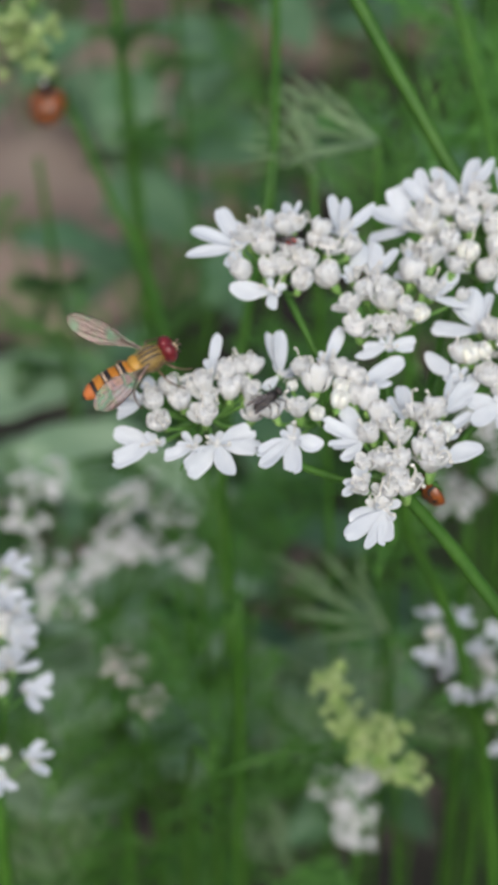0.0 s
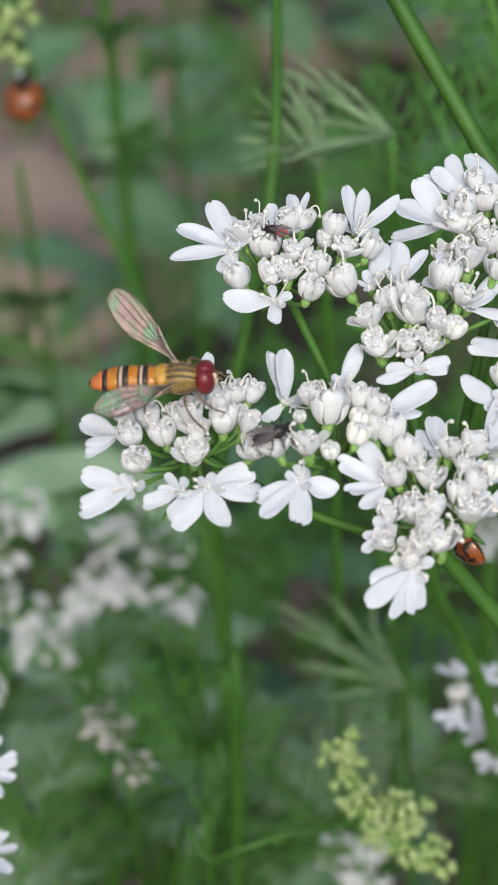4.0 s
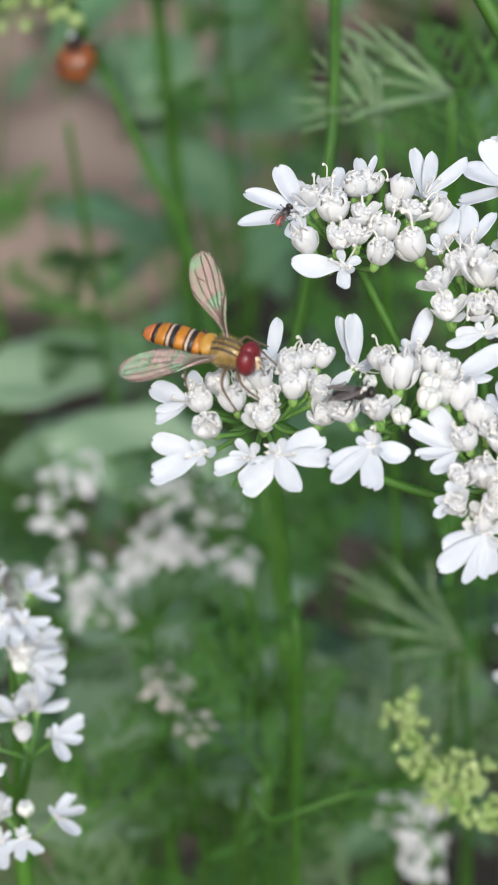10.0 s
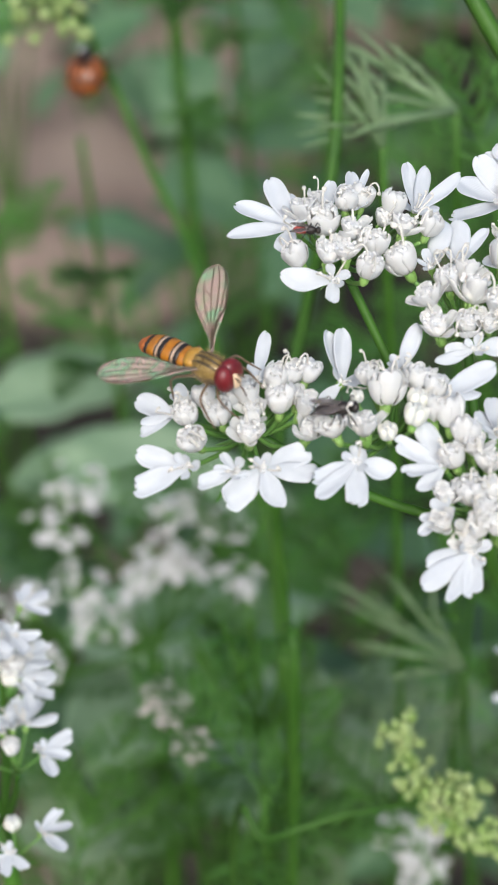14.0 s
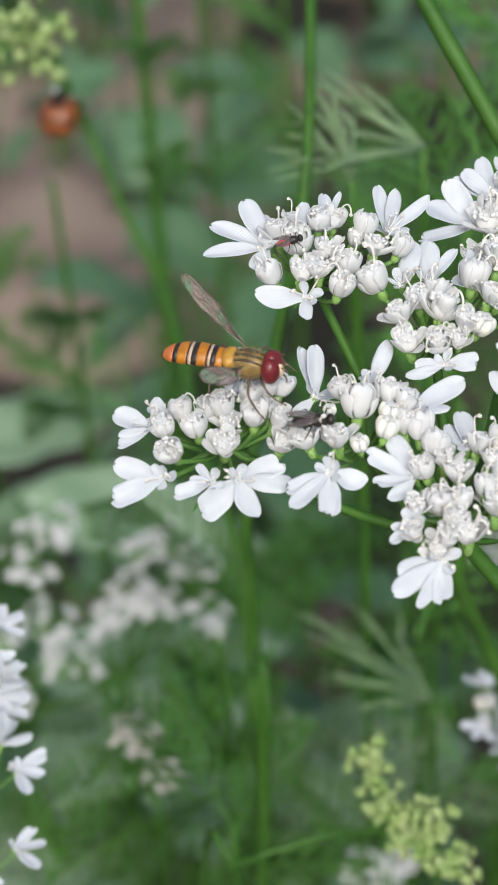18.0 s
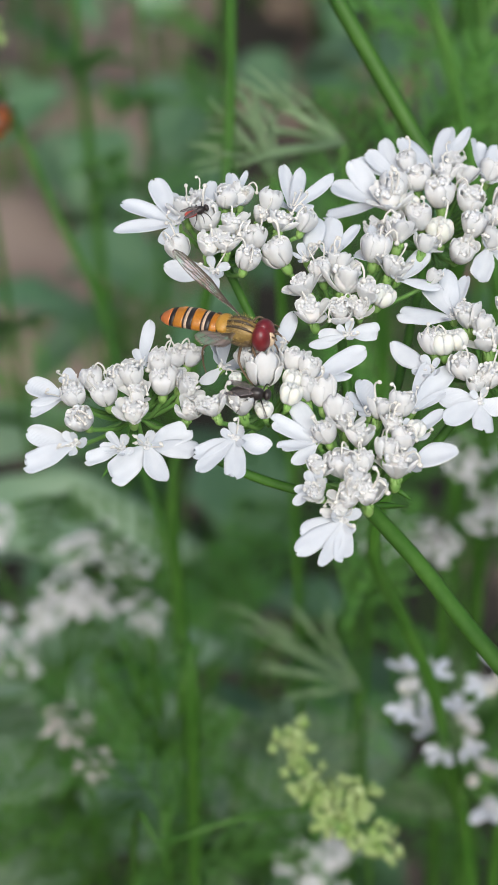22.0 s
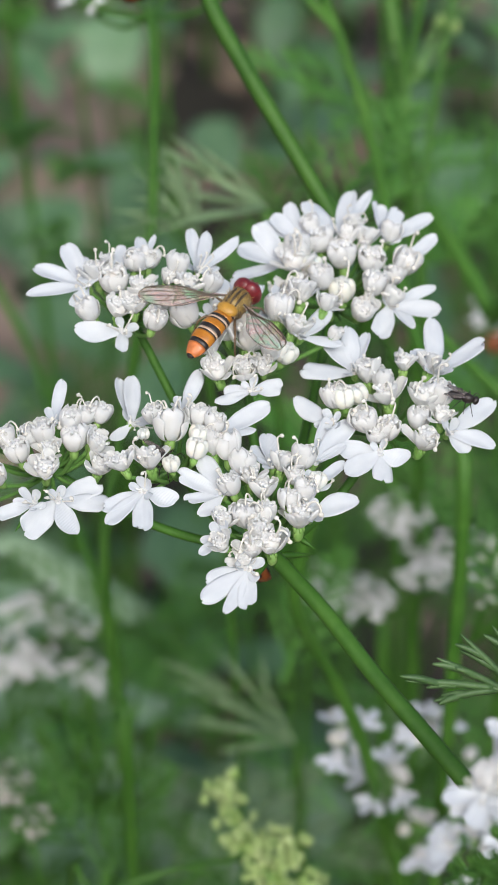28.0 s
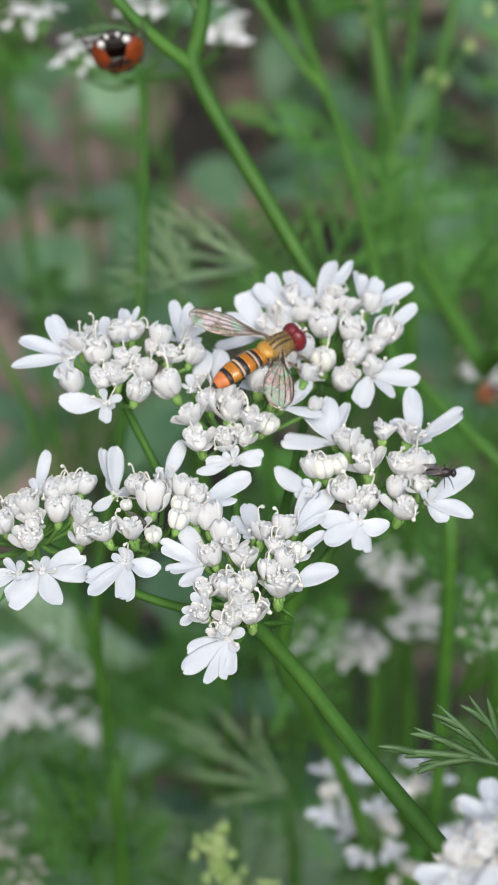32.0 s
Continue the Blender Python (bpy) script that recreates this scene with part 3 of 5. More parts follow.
def coriander_in_bloom():
    rnd = random.Random(11)
    plant = thing("coriander_plant", "flowering coriander plant with a flat white compound umbel", "plant", BASE)
    off = Matrix.Translation(-BASE)
    line = [HUB, (10.3, -14.6, 488.9), (14.3, -20.6, 487.2), (20.0, -28.5, 485.0), (26, -37, 482.6), (32, -45.6, 479.4), (40, -57, 472), (52, -72, 450), (70, -94, 340), (86, -111, 170), (94, -118, -4)]
    part("stem", stem_mesh([Vector(p) - BASE for p in line], 0.68, 0.95, 12, 8, 0.035), STEM, plant, "ridged bright green main stem")
    hearts = {"AL": HEART_AL, "AR": HEART_AR, "B": HEART_B, "C": HEART_C, "D": HEART_D, "E": HEART_E, "F": HEART_F}
    outer = {"AL": OUTER_AL, "AR": OUTER_AR, "B": OUTER_B, "C": OUTER_C, "D": OUTER_D, "E": OUTER_E, "F": OUTER_F}
    inner = {"AL": INNER_AL, "AR": INNER_AR, "B": INNER_B, "C": INNER_C, "D": INNER_D, "E": INNER_E, "F": INNER_F}
    for key, (hu, hv, hh) in hearts.items():
        heart = UMBEL @ Vector((hu, hv, hh - 4.6))
        mid = (heart + HUB) / 2 + Vector((0, 0, -1.8))
        if (heart - HUB).length > 3:
            part("ray", stem_mesh([p - BASE for p in (HUB, mid, heart)], 0.44, 0.40, 8, 8, 0.03), STEM, plant, "thin green ray of the umbel")
        for k in range(4):
            a = rnd.uniform(0, 6.3)
            tip = heart + UROT @ Vector((3.0 * math.cos(a), 3.0 * math.sin(a), -0.6))
            bm = bmesh.new()
            tube(bm, [heart - BASE, (heart + tip) / 2 - BASE - Vector((0, 0, 0.4)), tip - BASE], [0.2, 0.28, 0.03], 6)
            part("bract", bm, PEDICEL, plant)
        rows = [(u, v, 0.0, rays, False) for u, v, rays in outer[key]] + [(u, v, wide, (), bool(b)) for u, v, wide, b in inner[key]]
        for u, v, wide, rays, bud in rows:
            du, dv = u - hu, v - hv
            r = math.hypot(du, dv)
            if rays:
                axis = Vector((0.07 * du, 0.07 * dv + 0.12, 1.0)).normalized()
                size, lift = rnd.uniform(1.45, 1.65), -0.15
            else:
                axis = Vector((0.085 * du + rnd.uniform(-0.2, 0.2), 0.085 * dv + 0.62 + rnd.uniform(-0.2, 0.2), 0.90)).normalized()
                size, lift = wide / (1.04 if bud else 1.08) * rnd.uniform(0.92, 1.08), 0.5 + rnd.uniform(-0.3, 0.3)
            place = Vector((u, v, hh + lift - 0.006 * r * r)) - axis * (0.52 * size if not rays else 0.2)
            m = off @ UMBEL @ Matrix.Translation(place) @ Vector((0, 0, 1)).rotation_difference(axis).to_matrix().to_4x4() @ Matrix.Rotation(rnd.uniform(0, 6.3), 4, "Z")
            flower(plant, m, rnd, size, rays, UROT, bud)
            foot = m @ Vector((0, 0, -0.3 * size))
            bend = (foot + (heart - BASE)) / 2 + m.to_3x3() @ Vector((0, 0, -0.9))
            part("pedicel", stem_mesh([heart - BASE, bend, foot], 0.22, 0.20, 6, 4, 0.0), PEDICEL, plant)
    # thread-like bracts below the umbel
    for a, l in ((0.4, 4.0), (2.2, 3.0), (4.0, 5.0)):
        bm = bmesh.new()
        tip = HUB + Vector((l * math.cos(a), l * math.sin(a), -1.5))
        tube(bm, [HUB - BASE, (HUB + tip) / 2 - BASE, tip - BASE], [0.3, 0.3, 0.04], 6)
        part("bract", bm, STEM, plant)
    # pointed bracts under two of the umbellets
    for foot, tip in (((-13.9, -10.0, -1.5), (-15.2, -12.3, -1.5)), ((7.9, -12.3, -2.0), (9.6, -13.8, -2.0))):
        foot, tip = UMBEL @ Vector(foot), UMBEL @ Vector(tip)
        bm = bmesh.new()
        tube(bm, [foot - BASE, (foot + tip) / 2 - BASE, tip - BASE], [0.2, 0.26, 0.03], 6)
        part("bract", bm, STEM, plant)
    # the finely cut leaf that rises beside the stem
    rachis = [(33, -47, 478.8), (38, -38, 482), (38, -27, 486.5), (32.5, -25.6, 488.3), (27, -25.3, 489.3), (23.0, -25.0, 490.4)]
    part("leaf_stalk", stem_mesh([Vector(p) - BASE for p in rachis], 0.55, 0.26, 8, 6), FEATHERNEAR, plant)
    for start, tip in (((23, -25, 490.4), (16.1, -24.9, 491.2)), ((23.4, -25, 490.2), (18.3, -25.9, 489.9)), ((24, -25, 490.1), (18.6, -23.8, 492.6)), ((25.2, -25.1, 489.8), (20.5, -22.6, 494.0)),
                       ((27, -25.2, 489.3), (23, -22.3, 494.6)), ((28.0, -25.4, 489.0), (25.2, -23.1, 493.9)), ((28.6, -26.2, 488.2), (28.2, -25.2, 493.2)), ((30.5, -25.6, 488.6), (27.5, -22.6, 494.6)),
                       ((31.6, -26.2, 488.0), (31.0, -24.8, 494.0)), ((33, -25.6, 488.2), (31.5, -22.2, 493.6)), ((35, -26, 487.5), (36, -22.5, 493.6)), ((29, -25.6, 488.8), (25.0, -27.2, 486.6)), ((33.5, -25.8, 488.0), (30, -28, 485.4))):
        start, tip = Vector(start), Vector(tip)
        d = tip - start
        for f, l in ((0.0, 1.0), (0.42, 0.42), (0.62, 0.34)):
            s = start + d * f
            e = tip if f == 0 else s + d * l + Vector((rnd.uniform(-1.2, 1.2), rnd.uniform(-0.6, 0.6), rnd.uniform(-0.9, 1.0)))
            bm = bmesh.new()
            pts = smooth_line([s - BASE, (s + e) / 2 - BASE + Vector((0, 0, 0.15)), e - BASE], 5)
            tube(bm, pts, [0.26 * (1 - (i / (len(pts) - 1)) ** 3) + 0.05 for i in range(len(pts))], 6)
            part("leaflet", bm, FEATHERNEAR, plant, "narrow grey-green leaflet")
    return plant


coriander_in_bloom()


# ---- plants behind, out of focus ----
def small_flower_meshes():
    out = []
    for s in range(4):
        rnd = random.Random(40 + s)
        bm = bmesh.new()
        for k in range(6):
            a = 2 * math.pi * k / 6 + rnd.uniform(-0.2, 0.2)
            l = rnd.choice((0.9, 1.1, 2.0))
            for q in (0, 1):
                ball(bm, (l * (0.5 + 0.3 * q) * math.cos(a), l * (0.5 + 0.3 * q) * math.sin(a), 0.3 + 0.2 * q), (0.42 * l, 0.5, 0.22), 7, 5, Matrix.Rotation(a, 4, "Z") @ Matrix.Rotation(-0.4, 4, "Y"))
        ball(bm, (0, 0, 0.3), (0.5, 0.5, 0.5), 7, 5)
        out.append(bm)
    return out


SMALL = [mesh_of("flower", bm, WHITEBEHIND) for bm in small_flower_meshes()]
SMALLFADED = [mesh_of("flower", bm, FADED) for bm in small_flower_meshes()]


def small_buds():
    out = []
    for s in range(4):
        bm = bmesh.new()
        ball(bm, (0, 0, 0.3), (0.9, 0.85, 0.95), 9, 7)
        ball(bm, (0.1, 0, 1.1), (0.5, 0.5, 0.35), 7, 5)
        out.append(mesh_of("bud", bm, BUDCREAM))
    return out


SMALLBUDS = small_buds()


def umbel_behind(plant, base, hub, umbellets, rnd, meshes=None, spread=4.0, count=10, stem_r=0.45, detailed=False):
    """Rays and flowers of an umbel behind: umbellets are places of their hearts."""
    meshes = meshes or SMALL
    for c in umbellets:
        c = Vector(c)
        low = c - Vector((0, 0, 4))
        part("ray", stem_mesh([Vector(hub) - base, (Vector(hub) + low) / 2 - base + Vector((0, 0, -1.5)), low - base], stem_r, 0.3, 6, 4), STEM, plant)
        for k in range(int(count * 1.9)):
            a, r = rnd.uniform(0, 6.3), spread * math.sqrt(rnd.uniform(0, 1))
            p = c + Vector((r * math.cos(a), r * math.sin(a) * 0.9, 0.25 * r * math.sin(a) + rnd.uniform(-0.8, 0.8)))
            m = Matrix.Translation(p - base) @ Matrix.Rotation(0.12 * r, 4, Vector((-math.sin(a), math.cos(a), 0))) @ Matrix.Rotation(rnd.uniform(0, 6), 4, "Z")
            if detailed and k >= count:
                break
            s = rnd.uniform(0.42, 0.75)
            if detailed:
                out = math.degrees(a)
                rays = tuple((int(out + d), l, 0.48 * l, rnd.randrange(2)) for d, l in ((g, rnd.uniform(2.4, 3.5)) for g in (-50, 0, 48))) if r > 0.5 * spread else ()
                flower(plant, m, rnd, rnd.uniform(1.3, 1.7), rays, None, not rays and k % 3 == 0)
                part("pedicel", stem_mesh([low - base, p - base - Vector((0, 0, 0.6))], 0.14, 0.12, 5, 2), PEDICEL, plant)
                continue
            part("flower", meshes[rnd.randrange(4)], None, plant, at=m @ Matrix.Diagonal((s, s, s, 1)))
            part("pedicel", stem_mesh([low - base, p - base - Vector((0, 0, 0.4))], 0.14, 0.12, 5, 2), PEDICEL, plant)


def feather_leaf(plant, base, root, way, length, rnd, spread=1.0, mat=None, width=0.32):
    """A finely divided leaf: a curved midrib with pairs of forked thread-like segments, as one part."""
    bm = bmesh.new()
    way = Vector(way).normalized()
    side = way.cross(Vector((0, 0, 1))).normalized()
    up = side.cross(way)
    root = Vector(root) - base
    line = smooth_line([root, root + way * length * 0.5 + up * length * 0.08, root + way * length - up * length * 0.05], 5)
    tube(bm, line, [width * 1.3 * (1 - 0.6 * i / (len(line) - 1)) for i in range(len(line))], 5)
    for i in range(2, len(line)):
        f = i / (len(line) - 1)
        l = length * 0.55 * (1.15 - f) * spread
        for sgn in (-1, 1):
            d = (way * rnd.uniform(0.6, 0.9) + side * sgn * rnd.uniform(0.6, 0.9) + up * rnd.uniform(-0.1, 0.3)).normalized()
            a = line[i]
            b = a + d * l
            tube(bm, [a, (a + b) / 2 + up * 0.1 * l, b], [width, width, width * 0.3], 4)
            for g in (0.4, 0.65):
                for t in (-1, 1):
                    d2 = (d + way * 0.5 + side * t * 0.6).normalized()
                    s = a + (b - a) * g + up * 0.08 * l
                    tube(bm, [s, s + d2 * l * 0.4], [width * 0.9, width * 0.3], 4)
    part("leaf", bm, mat or FEATHER, plant)


def blade_mesh(seed, ratio=0.62, mat=None):
    """A broad leaf blade of length 1 with a folded midrib and a wavy edge."""
    rnd = random.Random(seed)
    bm, rows = bmesh.new(), []
    for i in range(13):
        s = i / 12
        w = ratio * math.sin(math.pi * (0.02 + 0.97 * s ** 0.8)) ** 0.8 * (1 + 0.07 * math.sin(19 * s + seed))
        rows.append([(s, c / 4 * w * 0.5, 0.10 * abs(c / 4) * w - 0.22 * s * s + 0.02 * math.sin(9 * s + c + seed)) for c in range(-4, 5)])
    sheet(bm, rows, 0.006)
    return mesh_of("leaf", bm, mat or BROAD)


BLADES = [blade_mesh(s, 0.5 + 0.12 * (s % 3)) for s in range(4)]
PALEBLADES = [blade_mesh(s + 9, 0.40 + 0.08 * (s % 3), BROADPALE) for s in range(4)]


def broad_weed(base, leaves, rnd, label="low weed with broad grey-green leaves", group=""):
    """leaves: (place of the blade's foot, heading in degrees, tip dip in degrees, length)."""
    base = Vector(base)
    plant = thing("broadleaf_weed", label, "weed", base, group)
    for foot, heading, dip, length, *more in leaves:
        foot = Vector(foot)
        roll, blades = more or (rnd.uniform(-0.3, 0.3), BLADES)
        part("stalk", stem_mesh([(0, 0, -3), (foot - base) * 0.5 + Vector((0, 0, 0.12 * length)), foot - base], 1.2, 0.8, 6, 5), STEM, plant)
        part("leaf", blades[rnd.randrange(4)], None, plant,
             at=Matrix.Translation(foot - base) @ Matrix.Rotation(radians(heading), 4, "Z") @ Matrix.Rotation(radians(dip), 4, "Y") @ Matrix.Rotation(roll, 4, "X") @ Matrix.Diagonal((length, length, length, 1)))
    return plant


def stalk_plant(label, base, lines, rnd, group="coriander plants behind"):
    """A coriander plant of several stems; lines: (points, radius at top, radius at foot)."""
    base = Vector(base)
    plant = thing("coriander_plant", label, "plant", base, group)
    for pts, r0, r1 in lines:
        part("stem", stem_mesh([Vector(p) - base for p in pts], r0, r1, 8, 6), STEM, plant)
    return plant, base


def plants_behind():
    rnd = random.Random(21)
    # stem with young green buds on which a ladybird sits
    p, b = stalk_plant("tall coriander stem topped by young green buds", (-2, 40, 0),
                       [([(-44.5, 134, 452), (-39.1, 140.3, 430.6), (-32.5, 126.0, 424.7), (-25.2, 110.7, 419.1), (-18.9, 79, 420), (-13.6, 60, 418), (-11.8, 52, 405), (-10.2, 44, 385), (-7, 42, 200), (-2, 40, -4)], 0.7, 0.7)], rnd)
    for k in range(46):
        c = Vector((-46 + rnd.gauss(0, 3.6), 126 + rnd.gauss(0, 3), 455 + rnd.gauss(0, 3.0)))
        bm = bmesh.new()
        ball(bm, c - b, (rnd.uniform(0.7, 1.2), rnd.uniform(0.7, 1.1), rnd.uniform(0.8, 1.4)), 7, 5)
        part("bud", bm, BUDGREEN, p)
        if k % 3 == 0:
            part("pedicel", stem_mesh([Vector((-44.5, 134, 450)) - b, c - b], 0.2, 0.15, 5, 2), PEDICEL, p)
    # upright stem with a white umbel at its head
    p, b = stalk_plant("upright coriander stem carrying a white umbel", (-14, 30, 0),
                       [([(-5.5, 96, 487), (-5.1, 90, 484), (-5.6, 68, 471), (-9, 60, 452), (-12.2, 51.6, 434.5), (-11.0, 46.5, 414), (-9.6, 38, 392), (-12, 32, 160), (-14, 30, -4)], 0.6, 0.9)], rnd)
    umbel_behind(p, b, (-5.5, 96, 487), [(-20, 108, 490), (-13, 104, 487), (-6, 110, 491), (5.5, 107, 489.5), (-13, 116, 494), (1, 116, 494)], rnd, count=9)
    # forked stem close behind the umbel, with a ladybird on its side branch
    p, b = stalk_plant("forked coriander stem with feathery bracts", (46, 50, 0),
                       [([(2.9, 57, 519), (2.1, 52.4, 515.2), (1.5, 49.4, 512.9), (4.7, 44.4, 508.4), (12.6, 33.8, 498.8), (17, 27.8, 493.1), (16, 26.0, 482), (12, 22.6, 466)], 0.9, 0.8),
                        ([(12, 22.6, 466), (10.6, 22.6, 453.2), (15.5, 28.7, 435.5), (20.7, 32.2, 417.9), (25.8, 36.4, 391.6), (30.5, 40.2, 368), (40, 46, 250), (46, 50, -4)], 0.8, 1.0),
                        ([(1.5, 49.4, 512.9), (-3.0, 52.6, 515.2), (-6.8, 55.4, 518.2), (-11, 58, 522)], 0.8, 0.6),
                        ([(2.9, 57, 519), (6, 60, 527), (7, 66, 540)], 0.85, 0.6)], rnd)
    feather_leaf(p, b, (-3.6, 52.0, 515.0), (-0.9, -0.1, 0.12), 7, rnd, 0.6, FEATHERNEAR, 0.3)
    feather_leaf(p, b, (2.0, 54, 517), (-0.6, 0.3, 0.7), 8, rnd, 0.6, FEATHERNEAR, 0.3)
    # branched stems farther back
    p, b = stalk_plant("branched coriander stems standing in a row", (35, 40, 0),
                       [([(11, 126, 500), (15.2, 113, 489), (20.1, 99.3, 480), (22.8, 90.4, 473.8), (24.5, 81.3, 469), (26.5, 65.6, 462.2), (29.7, 50.4, 456), (31.5, 37.3, 440), (34, 38, 250), (35, 40, -4)], 0.6, 1.1),
                        ([(8, 112, 494), (15.4, 105.5, 485), (19.0, 102, 482)], 0.6, 0.6)], rnd)
    p2, b2 = stalk_plant("thin branched coriander stem", (40, 80, 0),
                         [([(28, 141, 476), (30.8, 127.8, 467.9), (31, 116, 461), (34, 96, 420), (40, 80, 200), (40, 80, -4)], 0.6, 1.1),
                          ([(35.8, 140.8, 476.4), (31.8, 122.3, 464.3)], 0.6, 0.7), ([(44, 150, 480), (36, 125, 455), (33.5, 105, 438)], 0.6, 0.7)], rnd)
    for k in range(12):
        c = Vector((rnd.uniform(26, 48), rnd.uniform(128, 150), rnd.uniform(466, 486)))
        bm = bmesh.new()
        ball(bm, c - b2, (0.9, 0.9, 1.2), 6, 5)
        part("bud", bm, BUDGREEN, p2)
        part("pedicel", stem_mesh([Vector((31, 120, 462)) - b2, c - b2], 0.18, 0.12, 5, 2), PEDICEL, p2)
    q, b3 = stalk_plant("stout coriander stalk out of focus", (57.9, 75.9, 0), [([(30.5, 137.3, 457.9), (32.4, 122.8, 448.1), (39.0, 110.6, 441.3), (43.8, 101.0, 436.0), (47.9, 89.9, 425.6), (53.9, 79.9, 220.0), (57.9, 75.9, -4.0)], 1.1, 1.7)], rnd)
    feather_leaf(q, b3, (39.0, 110.6, 441.3), (0.7, 0.3, 0.6), 22, rnd, 0.8, width=0.45)
    q, b3 = stalk_plant("leaning coriander stalk behind the umbel", (66.1, 43.1, 0), [([(26.9, 70.3, 460.8), (33.0, 63.1, 457.0), (37.9, 58.3, 454.5), (45.0, 52.1, 448.7), (52.1, 47.1, 439.8), (62.1, 43.1, 230.0), (66.1, 43.1, -4.0)], 0.7, 1.0)], rnd)
    feather_leaf(q, b3, (45.0, 52.1, 448.7), (0.8, 0.2, 0.5), 18, rnd, 0.8, width=0.4)
    # slender shoots rising farther back
    for k in range(16):
        x, y, h = rnd.uniform(30, 125), rnd.uniform(120, 270), rnd.uniform(400, 500)
        q, b3 = stalk_plant("slender green coriander shoot", (x + 10, y - 20, 0), [([(x - 8, y + 14, h), (x - 2, y + 4, h - 60), (x + 8, y - 16, h * 0.5), (x + 10, y - 20, -4)], 0.5, 1.1)], rnd, "slender shoots")
        for g in range(3):
            a = rnd.uniform(0, 6.3)
            feather_leaf(q, b3, (x - 2 - 2 * g, y + 4, h - 40 - 25 * g), (math.cos(a), math.sin(a), 0.6), rnd.uniform(20, 34), rnd, 0.8, width=0.45)
    for k in range(9):
        x, y, h = rnd.uniform(-125, 15), rnd.uniform(180, 330), rnd.uniform(330, 450)
        q, b3 = stalk_plant("slender green coriander shoot", (x + 6, y - 14, 0), [([(x - 6, y + 10, h), (x - 2, y + 4, h - 60), (x + 5, y - 10, h * 0.5), (x + 6, y - 14, -4)], 0.6, 1.3)], rnd, "slender shoots")
        for g in range(2):
            a = rnd.uniform(0, 6.3)
            feather_leaf(q, b3, (x - 2 - 2 * g, y + 4, h - 30 - 25 * g), (math.cos(a), math.sin(a), 0.6), rnd.uniform(20, 34), rnd, 0.8, width=0.5)
    # clusters of white flowers below
    p, b = stalk_plant("coriander plant with fading white umbels", (-30, 85, 0),
                       [([(-34, 92, 352), (-33, 88, 300), (-30, 85, -4)], 0.9, 2.0), ([(-33, 90, 320), (-29, 76, 350)], 0.7, 0.8)], rnd)
    umbel_behind(p, b, (-34, 92, 352), [(-50, 104, 368), (-46, 95, 363), (-41, 90, 360), (-47, 110, 372), (-55, 92, 362), (-52, 82, 360)], rnd, spread=5.0, count=11)
    umbel_behind(p, b, (-34, 92, 352), [(-29, 102, 362), (-22, 106, 366), (-20, 100, 361), (-26, 110, 368), (-33, 103, 363), (-31, 109, 367), (-36, 98, 362)], rnd, spread=4.0, count=10)
    umbel_behind(p, b, (-29, 76, 350), [(-26.5, 47.1, 393.7), (-23.2, 42.8, 391.9), (-28.7, 50.6, 391.7)], rnd, SMALLFADED, 2.6, 8)
    p, b = stalk_plant("coriander plant with a round white umbel", (15, 60, 0), [([(12, 62, 326), (14, 61, 200), (15, 60, -4)], 0.9, 2.0)], rnd)
    umbel_behind(p, b, (12, 62, 326), [(10.4, 60, 341), (14, 64, 343), (7, 62, 342), (11, 56, 339)], rnd, spread=4.0, count=12)
    p, b = stalk_plant("coriander plant with loose white umbels", (50, 20, 0),
                       [([(26, 36, 397), (36, 30, 300), (50, 20, -4)], 0.9, 2.2)], rnd)
    umbel_behind(p, b, (26, 36, 397), [(19.4, 39, 411.5), (24.8, 36, 406.5), (30.6, 40, 410.5), (33.8, 33, 403.5), (37.8, 40, 405.5), (27.8, 31, 402.5)], rnd, spread=3.2, count=6, detailed=True)
    umbel_behind(p, b, (34, 22, 405), [(34, 17, 427), (38, 14, 424), (32, 12, 421), (41, 20, 428)], rnd, spread=3.4, count=8, detailed=True)
    p, b = stalk_plant("coriander plant with pale umbels among leaves", (40, 95, 0), [([(30, 93, 380), (36, 94, 250), (40, 95, -4)], 0.9, 2.0)], rnd)
    umbel_behind(p, b, (30, 93, 380), [(32, 95, 402), (36, 89, 395), (19, 87, 393), (26, 86, 392), (41, 92, 396)], rnd, None, 4.6, 13)
    umbel_behind(p, b, (44, 112, 404), [(47.9, 121.5, 421.6), (50.6, 119.0, 418.7), (57.1, 130.1, 427.9)], rnd, None, 3.2, 9)
    umbel_behind(p, b, (38, 62, 405), [(39.7, 57.5, 421), (43, 59, 422.5), (46, 62, 421), (41, 62, 424)], rnd, SMALLBUDS, 3.0, 9)
    p, b = stalk_plant("coriander plant with bright white flowers", (-45, -10, 0), [([(-40, 4, 430), (-43, -2, 250), (-45, -10, -4)], 0.9, 2.0)], rnd)
    umbel_behind(p, b, (-40, 4, 430), [(-39.5, 13, 453), (-38.5, 8, 449), (-37.2, 2, 445.5), (-37, -5, 441), (-44, 10, 451), (-44, 0, 444)], rnd, spread=3.2, count=6, detailed=True)
    # crowded umbel in front of the main stem
    near = random.Random(77)
    p, b = stalk_plant("coriander plant with a crowded white umbel on yellow-green stalks", (66, -108, 0), [([(27, -50, 497), (34, -61, 486), (44, -78, 460), (60, -102, 300), (66, -108, -4)], 0.5, 1.6)], near)
    umbel_behind(p, b, (27, -50, 497), [(20.6, -46.0, 505.3), (23.6, -45.4, 506.6), (26.8, -44.2, 508.0), (30.2, -44.4, 508.2), (29.0, -46.6, 505.6), (18.9, -46.6, 504.6), (22.2, -47.8, 504.2)], near, spread=1.7, count=6, detailed=True)
